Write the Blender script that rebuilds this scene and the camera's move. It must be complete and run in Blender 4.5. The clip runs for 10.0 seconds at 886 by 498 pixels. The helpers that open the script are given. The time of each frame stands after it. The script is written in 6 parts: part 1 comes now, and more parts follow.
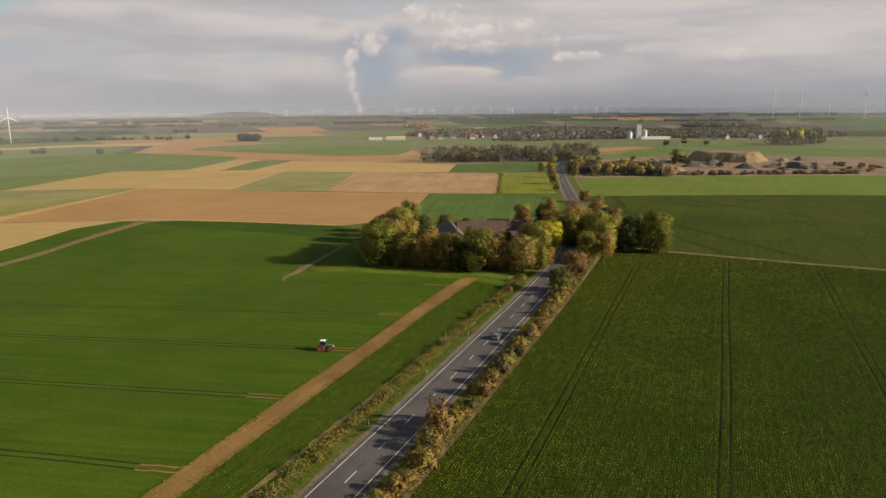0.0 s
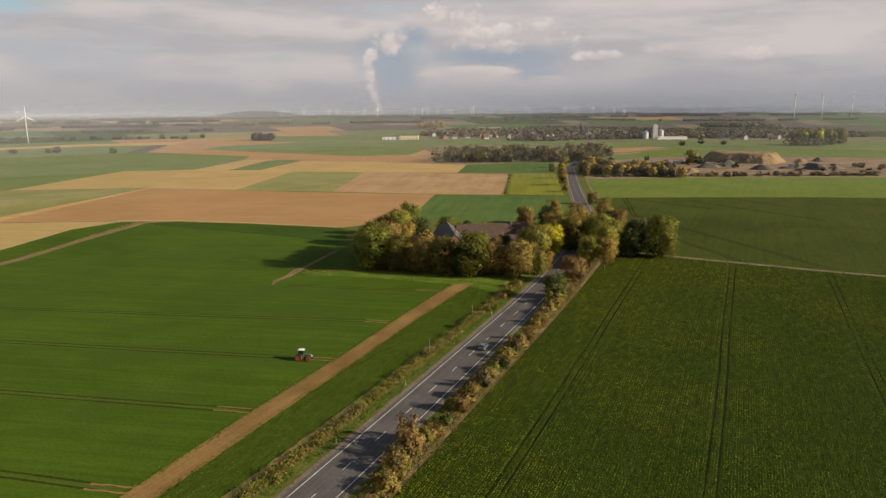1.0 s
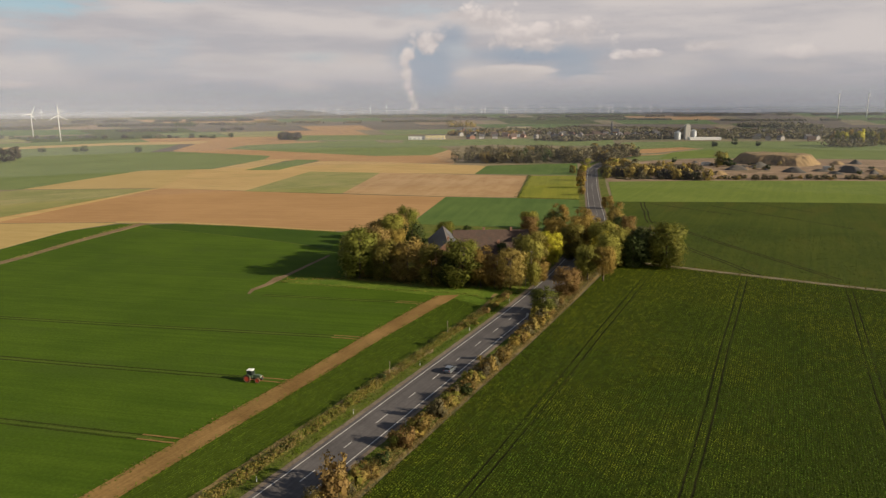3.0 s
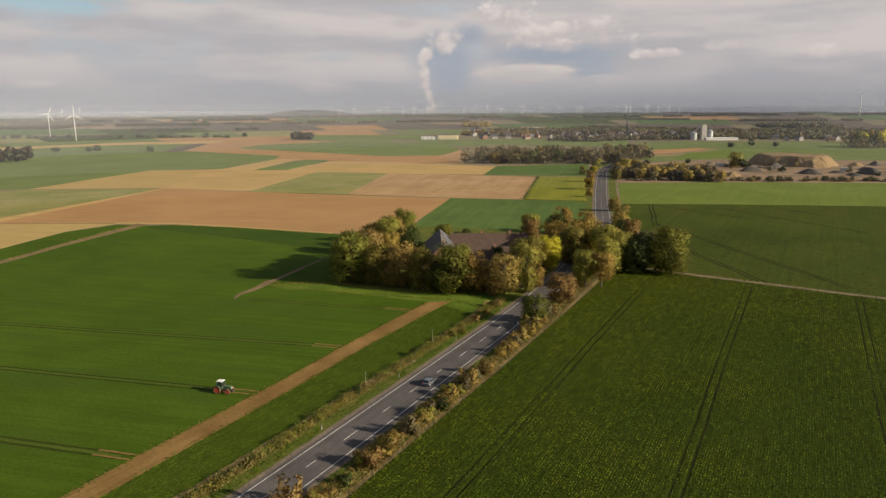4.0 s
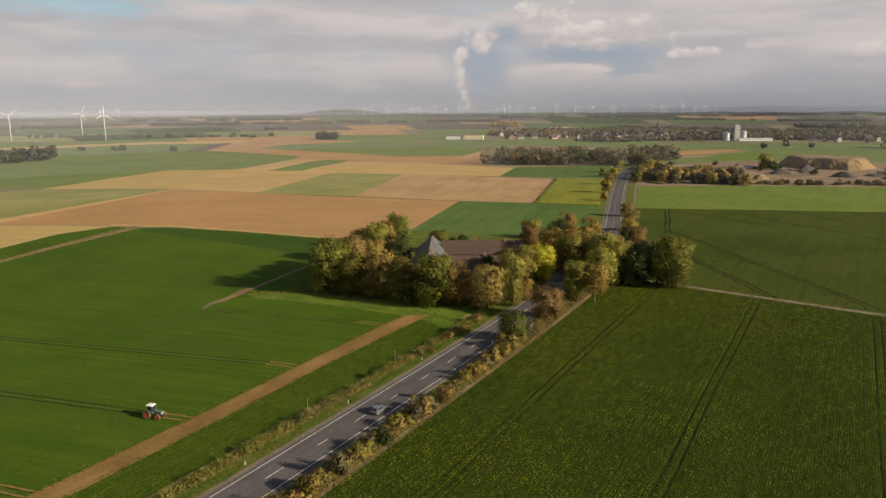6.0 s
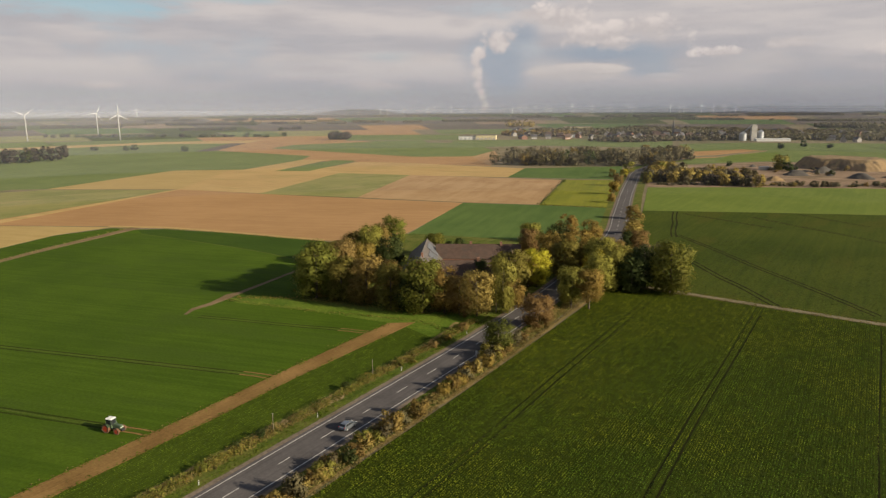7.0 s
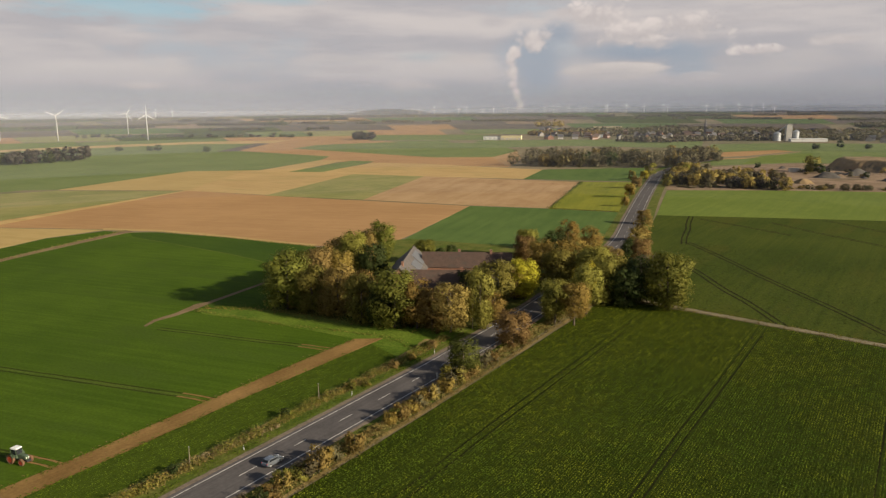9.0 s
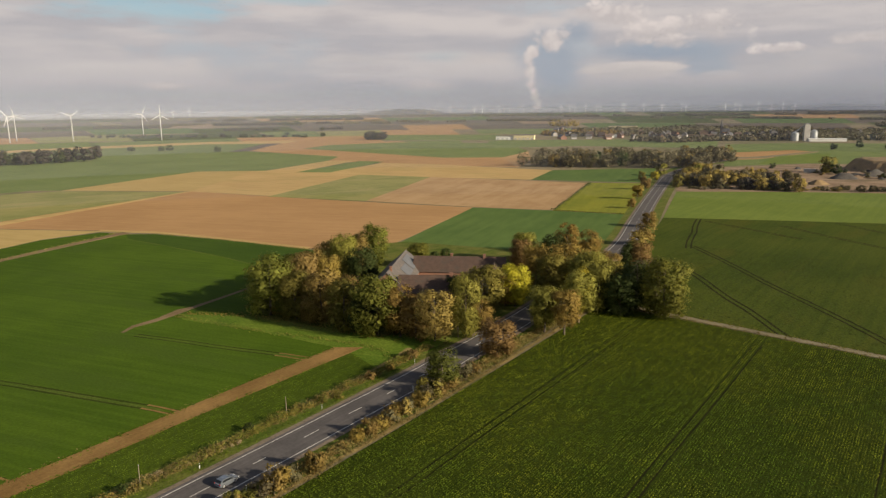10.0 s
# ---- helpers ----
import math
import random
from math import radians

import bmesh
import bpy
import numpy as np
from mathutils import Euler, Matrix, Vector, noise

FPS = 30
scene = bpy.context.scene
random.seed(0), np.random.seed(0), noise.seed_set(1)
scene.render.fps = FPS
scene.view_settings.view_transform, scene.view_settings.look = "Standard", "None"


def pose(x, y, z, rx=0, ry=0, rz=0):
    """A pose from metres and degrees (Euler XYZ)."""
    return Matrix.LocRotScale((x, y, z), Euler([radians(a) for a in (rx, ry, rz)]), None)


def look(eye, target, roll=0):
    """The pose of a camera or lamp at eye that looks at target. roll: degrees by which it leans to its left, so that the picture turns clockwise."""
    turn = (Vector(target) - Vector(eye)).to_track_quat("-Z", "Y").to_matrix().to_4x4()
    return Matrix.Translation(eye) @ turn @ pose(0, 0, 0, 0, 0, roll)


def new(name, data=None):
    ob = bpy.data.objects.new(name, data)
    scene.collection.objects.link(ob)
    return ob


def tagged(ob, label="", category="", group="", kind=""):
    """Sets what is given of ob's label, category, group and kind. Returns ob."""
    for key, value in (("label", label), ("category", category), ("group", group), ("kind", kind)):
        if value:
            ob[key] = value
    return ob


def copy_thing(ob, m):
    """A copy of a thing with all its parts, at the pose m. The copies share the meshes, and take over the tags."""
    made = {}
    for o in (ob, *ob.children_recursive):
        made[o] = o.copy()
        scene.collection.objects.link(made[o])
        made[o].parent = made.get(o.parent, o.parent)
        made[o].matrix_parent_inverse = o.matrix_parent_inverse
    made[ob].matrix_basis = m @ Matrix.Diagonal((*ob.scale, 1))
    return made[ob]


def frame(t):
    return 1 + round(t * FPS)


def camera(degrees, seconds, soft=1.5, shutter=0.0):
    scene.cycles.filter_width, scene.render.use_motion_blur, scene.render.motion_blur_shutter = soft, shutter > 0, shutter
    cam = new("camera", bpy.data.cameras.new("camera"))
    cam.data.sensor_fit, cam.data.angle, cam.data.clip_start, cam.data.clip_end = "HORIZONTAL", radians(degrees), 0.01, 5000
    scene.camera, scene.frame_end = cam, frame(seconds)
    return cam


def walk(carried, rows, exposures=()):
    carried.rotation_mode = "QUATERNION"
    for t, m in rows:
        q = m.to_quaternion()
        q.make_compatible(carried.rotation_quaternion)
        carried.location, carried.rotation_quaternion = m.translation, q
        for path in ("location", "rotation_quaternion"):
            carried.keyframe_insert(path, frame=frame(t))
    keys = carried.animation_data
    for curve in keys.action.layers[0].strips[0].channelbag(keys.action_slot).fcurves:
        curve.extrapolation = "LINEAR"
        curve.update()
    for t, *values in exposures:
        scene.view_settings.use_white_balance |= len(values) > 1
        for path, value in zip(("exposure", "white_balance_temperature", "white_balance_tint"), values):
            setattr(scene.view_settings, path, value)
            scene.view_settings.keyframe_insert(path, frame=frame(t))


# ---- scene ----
# camera and its flight
cam = camera(63.46, 10.0, soft=1.3)
ROWS = [
    (0.0, -0.51, 2.32, 64.17, 22.338, -11.344, 0.440),
    (0.5, 2.01, 7.81, 64.22, 23.069, -11.359, 0.426),
    (1.0, 4.46, 13.32, 64.26, 23.793, -11.373, 0.413),
    (1.5, 6.85, 18.83, 64.31, 24.512, -11.386, 0.400),
    (2.0, 9.17, 24.36, 64.35, 25.225, -11.397, 0.388),
    (2.5, 11.42, 29.91, 64.39, 25.933, -11.407, 0.378),
    (4.0, 17.81, 46.63, 64.49, 28.031, -11.429, 0.359),
    (4.5, 19.81, 52.25, 64.51, 28.723, -11.434, 0.358),
    (5.0, 21.76, 57.88, 64.53, 29.411, -11.439, 0.360),
    (5.5, 23.65, 63.53, 64.54, 30.097, -11.442, 0.365),
    (7.0, 28.97, 80.64, 64.55, 32.143, -11.450, 0.407),
    (7.5, 30.63, 86.40, 64.53, 32.822, -11.452, 0.431),
    (8.0, 32.24, 92.18, 64.51, 33.501, -11.453, 0.460),
    (8.5, 33.79, 97.99, 64.48, 34.179, -11.454, 0.494),
    (9.0, 35.30, 103.83, 64.44, 34.857, -11.455, 0.535),
    (9.5, 36.75, 109.71, 64.40, 35.536, -11.456, 0.582),
    (10.0, 38.16, 115.61, 64.34, 36.216, -11.457, 0.636),
]
walk(cam, [(t, pose(x, y, z, 90 + pitch, roll, yaw)) for t, x, y, z, yaw, pitch, roll in ROWS])
scene.view_settings.exposure = 0.60

# ---- light ----
SUN_EL, SUN_AZ = 20.5, 7.0   # degrees above the ground, degrees from +x towards +y
sun_way = Vector((math.cos(radians(SUN_AZ)) * math.cos(radians(SUN_EL)), math.sin(radians(SUN_AZ)) * math.cos(radians(SUN_EL)), math.sin(radians(SUN_EL))))
sun = new("sun", bpy.data.lights.new("sun", "SUN"))
sun.data.energy, sun.data.angle, sun.data.color = 5.0, radians(0.6), (1.0, 0.86, 0.64)
sun.matrix_world = look(sun_way * 500, (0, 0, 0))


# ---- node helpers ----
def nd(nt, kind, ins=None):
    n = nt.nodes.new(kind)
    for key, v in (ins or {}).items():
        if isinstance(v, bpy.types.NodeSocket):
            nt.links.new(v, n.inputs[key])
        else:
            n.inputs[key].default_value = v
    return n


def calc(nt, op, a, b=0.0, clamp=False):
    n = nd(nt, "ShaderNodeMath", {0: a, 1: b})
    n.operation, n.use_clamp = op, clamp
    return n.outputs[0]


def blend(nt, fac, a, b, how="MIX"):
    n = nt.nodes.new("ShaderNodeMix")
    n.data_type, n.blend_type = "RGBA", how
    for key, v in ((0, fac), (6, a), (7, b)):
        if isinstance(v, bpy.types.NodeSocket):
            nt.links.new(v, n.inputs[key])
        elif key == 0:
            n.inputs[key].default_value = v
        else:
            n.inputs[key].default_value = (*v[:3], 1)
    return n.outputs[2]


def fbm(nt, vec, scale, detail=3.0, rough=0.55):
    return nd(nt, "ShaderNodeTexNoise", {"Vector": vec, "Scale": scale, "Detail": detail, "Roughness": rough}).outputs[0]


def span(nt, v, lo, hi, a=0.0, b=1.0):
    n = nd(nt, "ShaderNodeMapRange", {0: v, 1: lo, 2: hi, 3: a, 4: b})
    n.interpolation_type = "SMOOTHSTEP"
    return n.outputs[0]


def turned(nt, vec, angle):
    return nd(nt, "ShaderNodeMapping", {"Vector": vec, "Rotation": (0, 0, -radians(angle))}).outputs[0]


def times_vec(nt, vec, s):
    n = nd(nt, "ShaderNodeVectorMath", {0: vec, 1: s})
    n.operation = "MULTIPLY"
    return n.outputs[0]


# ---- sky ----
world = bpy.data.worlds.new("sky")
scene.world = world
world.use_nodes = True
wt = world.node_tree
wt.nodes.clear()
sky = wt.nodes.new("ShaderNodeTexSky")
sky.sky_type, sky.sun_disc = "NISHITA", False
sky.sun_elevation, sky.sun_rotation = radians(SUN_EL), radians(90 - SUN_AZ)
way = nd(wt, "ShaderNodeTexCoord").outputs["Generated"]
xyz = nd(wt, "ShaderNodeSeparateXYZ", {0: way})
wide = times_vec(wt, way, (1.0, 1.0, 6.5))
puffs = fbm(wt, wide, 3.4, 5, 0.5)
banks = fbm(wt, times_vec(wt, way, (1.0, 1.0, 4.0)), 1.6, 3, 0.5)
lumps = fbm(wt, nd(wt, "ShaderNodeVectorMath", {0: wide, 1: (0.05, 0.0, 0.16)}).outputs[0], 3.4, 5, 0.5)
rag = fbm(wt, times_vec(wt, way, (1, 1, 1.7)), 17.0, 8, 0.62)
cover = span(wt, calc(wt, "ADD", calc(wt, "ADD", calc(wt, "MULTIPLY", puffs, 0.6), calc(wt, "MULTIPLY", banks, 0.6)), calc(wt, "MULTIPLY", calc(wt, "SUBTRACT", rag, 0.5), 0.35)), 0.43, 0.61)
lit = span(wt, calc(wt, "SUBTRACT", puffs, lumps), -0.16, 0.16)
blue = blend(wt, span(wt, xyz.outputs[2], 0.0, 0.16), (0.43, 0.44, 0.47), (0.49, 0.53, 0.56))
cloud = blend(wt, lit, (0.455, 0.435, 0.450), (0.62, 0.565, 0.545))
both = blend(wt, cover, blue, cloud)


def bearing(yaw, el):
    return Vector((-math.sin(radians(yaw)) * math.cos(radians(el)), math.cos(radians(yaw)) * math.cos(radians(el)), math.sin(radians(el))))


def billows(scale):
    """Heaped round lumps with sharp creases between them."""
    n = fbm(wt, times_vec(wt, way, (1, 1, 1.35)), scale, 2, 0.5)
    return calc(wt, "MULTIPLY", calc(wt, "ABSOLUTE", calc(wt, "SUBTRACT", n, 0.5)), 3.2)


heaped = calc(wt, "ADD", calc(wt, "MULTIPLY", billows(20.0), 0.62), calc(wt, "MULTIPLY", billows(58.0), 0.38))
streaky = fbm(wt, times_vec(wt, way, (1, 1, 4.5)), 16.0, 5, 0.6)
# kind of cloud: colour of its foot and of its lit top, share of lumps in its outline, softness of its edge
SORTS = dict(
    gap=((0.325, 0.365, 0.430), (0.36, 0.405, 0.460), 0.9, 0.75, rag),
    veil=((0.44, 0.48, 0.50), (0.50, 0.535, 0.54), 1.2, 0.9, streaky),
    blue=((0.42, 0.55, 0.60), (0.36, 0.52, 0.60), 1.4, 0.8, streaky),
    grey=((0.430, 0.410, 0.425), (0.47, 0.435, 0.44), 1.3, 0.9, streaky),
    soft=((0.54, 0.495, 0.48), (0.625, 0.56, 0.53), 1.4, 0.9, streaky),
    band=((0.50, 0.465, 0.46), (0.67, 0.60, 0.56), 0.9, 0.35, streaky),
    heap=((0.54, 0.49, 0.475), (0.755, 0.67, 0.63), 1.2, 0.6, heaped),
    plume=((0.60, 0.53, 0.505), (0.76, 0.67, 0.62), 1.05, 0.75, heaped),
)


def cloud_at(colour, sort, yaw, el, wide, tall, strength):
    """One cloud or gap in the sky round a bearing: ragged outline, paler towards its top and sunny side."""
    foot, top, lumps_, soft_, grain_ = SORTS[sort]
    c = bearing(yaw, el)
    side = Vector((math.cos(radians(yaw)), math.sin(radians(yaw)), 0))
    d1 = nd(wt, "ShaderNodeVectorMath", {0: way, 1: tuple(side)})
    d1.operation = "DOT_PRODUCT"
    u = calc(wt, "DIVIDE", calc(wt, "SUBTRACT", d1.outputs["Value"], side.dot(c)), math.sin(radians(wide)))
    v = calc(wt, "DIVIDE", calc(wt, "SUBTRACT", xyz.outputs[2], c.z), math.sin(radians(tall)))
    r = calc(wt, "SQRT", calc(wt, "ADD", calc(wt, "MULTIPLY", u, u), calc(wt, "MULTIPLY", v, v)))
    bump_ = calc(wt, "MULTIPLY", calc(wt, "SUBTRACT", grain_, 0.30 if grain_ == heaped else 0.5), lumps_)
    e = calc(wt, "ADD", calc(wt, "SUBTRACT", 1.0, r), bump_)
    m = span(wt, e, 0.0, soft_, 0.0, strength)
    fwd = nd(wt, "ShaderNodeVectorMath", {0: way, 1: tuple(c)})
    fwd.operation = "DOT_PRODUCT"
    m = calc(wt, "MULTIPLY", m, calc(wt, "GREATER_THAN", fwd.outputs["Value"], 0.5))
    tone = span(wt, calc(wt, "ADD", calc(wt, "ADD", calc(wt, "MULTIPLY", v, 0.55), calc(wt, "MULTIPLY", u, 0.15)), calc(wt, "MULTIPLY", bump_, 1.3)), -0.6, 0.75)
    return blend(wt, m, colour, blend(wt, tone, foot, top))


GAPS = [
    ("gap", 27.74, 2.97, 3.6, 3.39, 0.85),
    ("gap", 19.54, 3.71, 6.78, 1.0, 0.95),
    ("gap", 16.77, 2.63, 2.71, 1.17, 0.7),
    ("gap", 25.92, 5.26, 1.90, 1.36, 0.8),
    ("veil", 36.24, 3.55, 3.39, 0.63, 0.6),
    ("blue", 57.56, 6.9, 8.59, 1.25, 0.9),
    ("blue", 48.11, 7.83, 5.42, 0.72, 0.5),
    ("grey", 44.27, 6.39, 2.80, 0.81, 0.6),
    ("grey", 48.36, 4.52, 1.81, 0.36, 0.4),
    ("grey", 42.43, 2.69, 4.97, 0.45, 0.5),
    ("grey", 30.99, 6.12, 1.81, 0.54, 0.4),
    ("grey", 2.87, 0.60, 9.04, 1.63, 0.45),
    ("grey", 16.27, 5.67, 7.23, 0.90, 0.3),
]
SHEETS = [
    ("soft", 42.80, 3.43, 5.42, 0.54, 0.6),
    ("soft", 33.42, 3.42, 3.84, 0.63, 0.6),
    ("soft", 37.39, 1.31, 2.71, 0.81, 0.5),
    ("soft", 57.25, 1.48, 2.08, 0.41, 0.8),
    ("soft", 51.55, 2.77, 6.78, 0.72, 0.35),
    ("soft", 35.62, 2.62, 1.81, 0.32, 0.6),
    ("soft", 8.56, 2.78, 7.23, 1.17, 0.45),
    ("soft", 0.94, 2.27, 4.07, 0.72, 0.5),
    ("band", 21.64, 2.36, 4.43, 0.77, 0.95),
    ("band", 15.69, 1.86, 1.81, 0.41, 0.5),
]
HEAPED = [
    ("heap", 23.22, 6.37, 3.39, 1.36, 0.95),
    ("heap", 20.00, 5.08, 4.07, 1.17, 0.9),
    ("heap", 16.46, 5.48, 3.39, 1.17, 0.8),
    ("heap", 25.16, 6.80, 1.81, 0.63, 0.7),
    ("heap", 19.13, 4.32, 2.71, 0.81, 0.8),
    ("heap", 11.25, 3.57, 2.35, 0.45, 0.85),
    ("heap", 6.77, 4.13, 2.98, 0.54, 0.75),
    ("heap", 0.54, 3.44, 2.26, 0.63, 0.6),
    ("heap", 27.96, 4.69, 1.54, 1.08, 0.95),
    ("heap", 26.96, 5.02, 0.99, 0.72, 0.7),
]
PLUME = [(28.88, -0.25, 0.44, 0.72), (29.08, 0.54, 0.54, 0.81), (29.36, 1.40, 0.64, 0.90), (29.55, 2.26, 0.68, 0.90), (29.58, 3.11, 0.72, 0.90), (29.18, 3.78, 0.80, 0.81)]
haze = blend(wt, span(wt, xyz.outputs[2], 0.070, -0.005, 0.0, 0.9), both, (0.365, 0.365, 0.395))
for row in GAPS + SHEETS + HEAPED:
    haze = cloud_at(haze, *row)
for row in PLUME:
    haze = cloud_at(haze, "plume", *row, 0.9)
haze = blend(wt, span(wt, xyz.outputs[2], 0.030, -0.010, 0.0, 0.7), haze, (0.352, 0.356, 0.388))
for row in PLUME[:2]:
    haze = cloud_at(haze, "plume", *row, 0.75)
clear = nd(wt, "ShaderNodeVectorMath", {0: sky.outputs[0], 1: (0.085, 0.083, 0.078)})
clear.operation = "MULTIPLY"
dome = blend(wt, span(wt, xyz.outputs[2], 0.20, 0.46, 0.0, 0.88), haze, clear.outputs[0])
bg = nd(wt, "ShaderNodeBackground", {"Color": dome, "Strength": 0.655})
wt.links.new(bg.outputs[0], nd(wt, "ShaderNodeOutputWorld").inputs[0])


# ---- materials ----
def material(name):
    m = bpy.data.materials.new(name)
    m.use_nodes = True
    nt = m.node_tree
    nt.nodes.clear()
    return m, nt


def finish(m, nt, colour, rough=0.8, bump=None, strength=0.3, dist=0.05, metal=0.0, leafy=0.0, spec=0.35):
    p = nd(nt, "ShaderNodeBsdfPrincipled", {"Base Color": colour if isinstance(colour, bpy.types.NodeSocket) else (*colour, 1), "Roughness": rough, "Metallic": metal, "Specular IOR Level": spec})
    if bump is not None:
        nt.links.new(nd(nt, "ShaderNodeBump", {"Height": bump, "Strength": strength, "Distance": dist}).outputs[0], p.inputs["Normal"])
    shader = p.outputs[0]
    if leafy:
        thin = nd(nt, "ShaderNodeBsdfTranslucent", {"Color": colour})
        shader = nd(nt, "ShaderNodeMixShader", {0: leafy, 1: shader, 2: thin.outputs[0]}).outputs[0]
    nt.links.new(shader, nd(nt, "ShaderNodeOutputMaterial").inputs[0])
    return m


def field_mat(name, c1, c2, angle=0.0, big=45.0, streak=2.5, row=0.0, rowdark=0.6, patch=None, rough=0.9, fine=0.25):
    """Farmland: broad patches, streaks along the working direction, crumb or leaf grain, and rows where they show."""
    m, nt = material(name)
    at = nd(nt, "ShaderNodeNewGeometry").outputs["Position"]
    along = turned(nt, at, angle)
    broad = fbm(nt, at, 1 / big, 4, 0.55)
    lines = fbm(nt, times_vec(nt, along, (1 / 90, 1 / streak, 1)), 1.0, 3, 0.6)
    grain = fbm(nt, at, 1.4, 5, 0.7)
    mid = fbm(nt, times_vec(nt, along, (1 / 14, 1 / 7, 1)), 1.0, 3, 0.6)
    f = calc(nt, "ADD", calc(nt, "MULTIPLY", broad, 1.0), calc(nt, "ADD", calc(nt, "MULTIPLY", lines, 0.8), calc(nt, "MULTIPLY", mid, 0.5)))
    col = blend(nt, span(nt, f, 0.85, 1.45), c1, c2)
    if patch:
        col = blend(nt, span(nt, fbm(nt, times_vec(nt, along, (1 / 60, 1 / 18, 1)), 1.0, 5, 0.6), 0.52, 0.66, 0, 0.75), col, patch)
    speck = span(nt, grain, 0.25, 0.75, 1 - fine, 1 + fine)
    col = blend(nt, 1.0, col, nd(nt, "ShaderNodeCombineColor", {0: speck, 1: speck, 2: speck}).outputs[0], "MULTIPLY")
    high = grain
    if row:
        wave = nd(nt, "ShaderNodeTexWave", {"Vector": along, "Scale": 0.314 / row, "Distortion": 0.6, "Detail": 2.0, "Detail Scale": 0.5})
        wave.bands_direction = "Y"
        w = wave.outputs[1]
        dark = span(nt, w, 0.1, 0.7, rowdark, 1.0)
        col = blend(nt, 1.0, col, nd(nt, "ShaderNodeCombineColor", {0: dark, 1: dark, 2: dark}).outputs[0], "MULTIPLY")
        high = calc(nt, "ADD", grain, w)
    return finish(m, nt, col, rough, high, 0.5, 0.12, spec=0.05)


def plain_mat(name, c1, c2, size=0.6, rough=0.7, metal=0.0, bump=0.2, spec=0.35, stain=None):
    """Surfaces of things: two tones in fine and coarse noise, a little relief, and stains."""
    m, nt = material(name)
    at = nd(nt, "ShaderNodeTexCoord").outputs["Object"]
    f = calc(nt, "ADD", calc(nt, "MULTIPLY", fbm(nt, at, 1 / size, 4, 0.6), 0.6), calc(nt, "MULTIPLY", fbm(nt, at, 7 / size, 3, 0.6), 0.4))
    col = blend(nt, span(nt, f, 0.32, 0.68), c1, c2)
    if stain:
        col = blend(nt, span(nt, fbm(nt, at, 0.4 / size, 5, 0.65), 0.50, 0.68, 0, 0.8), col, stain)
    return finish(m, nt, col, rough, f, bump, 0.02, metal, spec=spec)


def leaf_mat(name, dark, mid, light, leafy=0.30, single=0.18, clumps=0.55):
    m, nt = material(name)
    one = nd(nt, "ShaderNodeNewGeometry").outputs["Random Per Island"]
    tree_no = nd(nt, "ShaderNodeObjectInfo").outputs["Random"]
    at = nd(nt, "ShaderNodeTexCoord").outputs["Object"]
    clump = fbm(nt, at, clumps, 2, 0.5)
    f = calc(nt, "ADD", calc(nt, "MULTIPLY", one, single), calc(nt, "MULTIPLY", clump, 1.3 - single))
    col = blend(nt, span(nt, f, 0.25, 0.62), dark, mid)
    col = blend(nt, span(nt, f, 0.60, 0.98), col, light)
    hue = nd(nt, "ShaderNodeHueSaturation", {"Hue": span(nt, tree_no, 0, 1, 0.49, 0.51), "Saturation": 0.95, "Value": span(nt, tree_no, 0, 1, 0.85, 1.15), "Color": col})
    return finish(m, nt, hue.outputs[0], 0.65, None, leafy=leafy, spec=0.1)


def crop_mat(name, dark, light, dark2, light2):
    """Leaves of a sown crop: green and yellowing patches some tens of metres wide, each leaf a little different. Paler
    to the left and far end, to look more brightly lit there.
    """
    m, nt = material(name)
    geo = nd(nt, "ShaderNodeNewGeometry")
    at = geo.outputs["Position"]
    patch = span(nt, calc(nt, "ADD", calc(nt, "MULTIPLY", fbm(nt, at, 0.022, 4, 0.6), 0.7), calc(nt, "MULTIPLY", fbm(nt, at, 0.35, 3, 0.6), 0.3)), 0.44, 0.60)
    # brighter lighting put into the leaf colour, growing leftwards and with distance
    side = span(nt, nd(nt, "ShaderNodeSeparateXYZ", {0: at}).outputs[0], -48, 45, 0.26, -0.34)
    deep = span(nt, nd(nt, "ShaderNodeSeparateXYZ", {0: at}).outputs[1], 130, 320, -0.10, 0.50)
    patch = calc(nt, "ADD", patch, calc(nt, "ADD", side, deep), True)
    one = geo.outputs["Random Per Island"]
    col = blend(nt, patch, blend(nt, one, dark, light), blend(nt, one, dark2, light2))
    vigour = span(nt, calc(nt, "ADD", calc(nt, "MULTIPLY", fbm(nt, times_vec(nt, at, (1.0, 0.35, 1.0)), 0.75, 3, 0.7), 0.6), calc(nt, "MULTIPLY", fbm(nt, at, 1.6, 2, 0.6), 0.4)), 0.38, 0.62, 0.44, 1.62)
    col = blend(nt, 1.0, col, nd(nt, "ShaderNodeCombineColor", {0: vigour, 1: vigour, 2: vigour}).outputs[0], "MULTIPLY")
    return finish(m, nt, col, 0.55, None, leafy=0.34, spec=0.08)


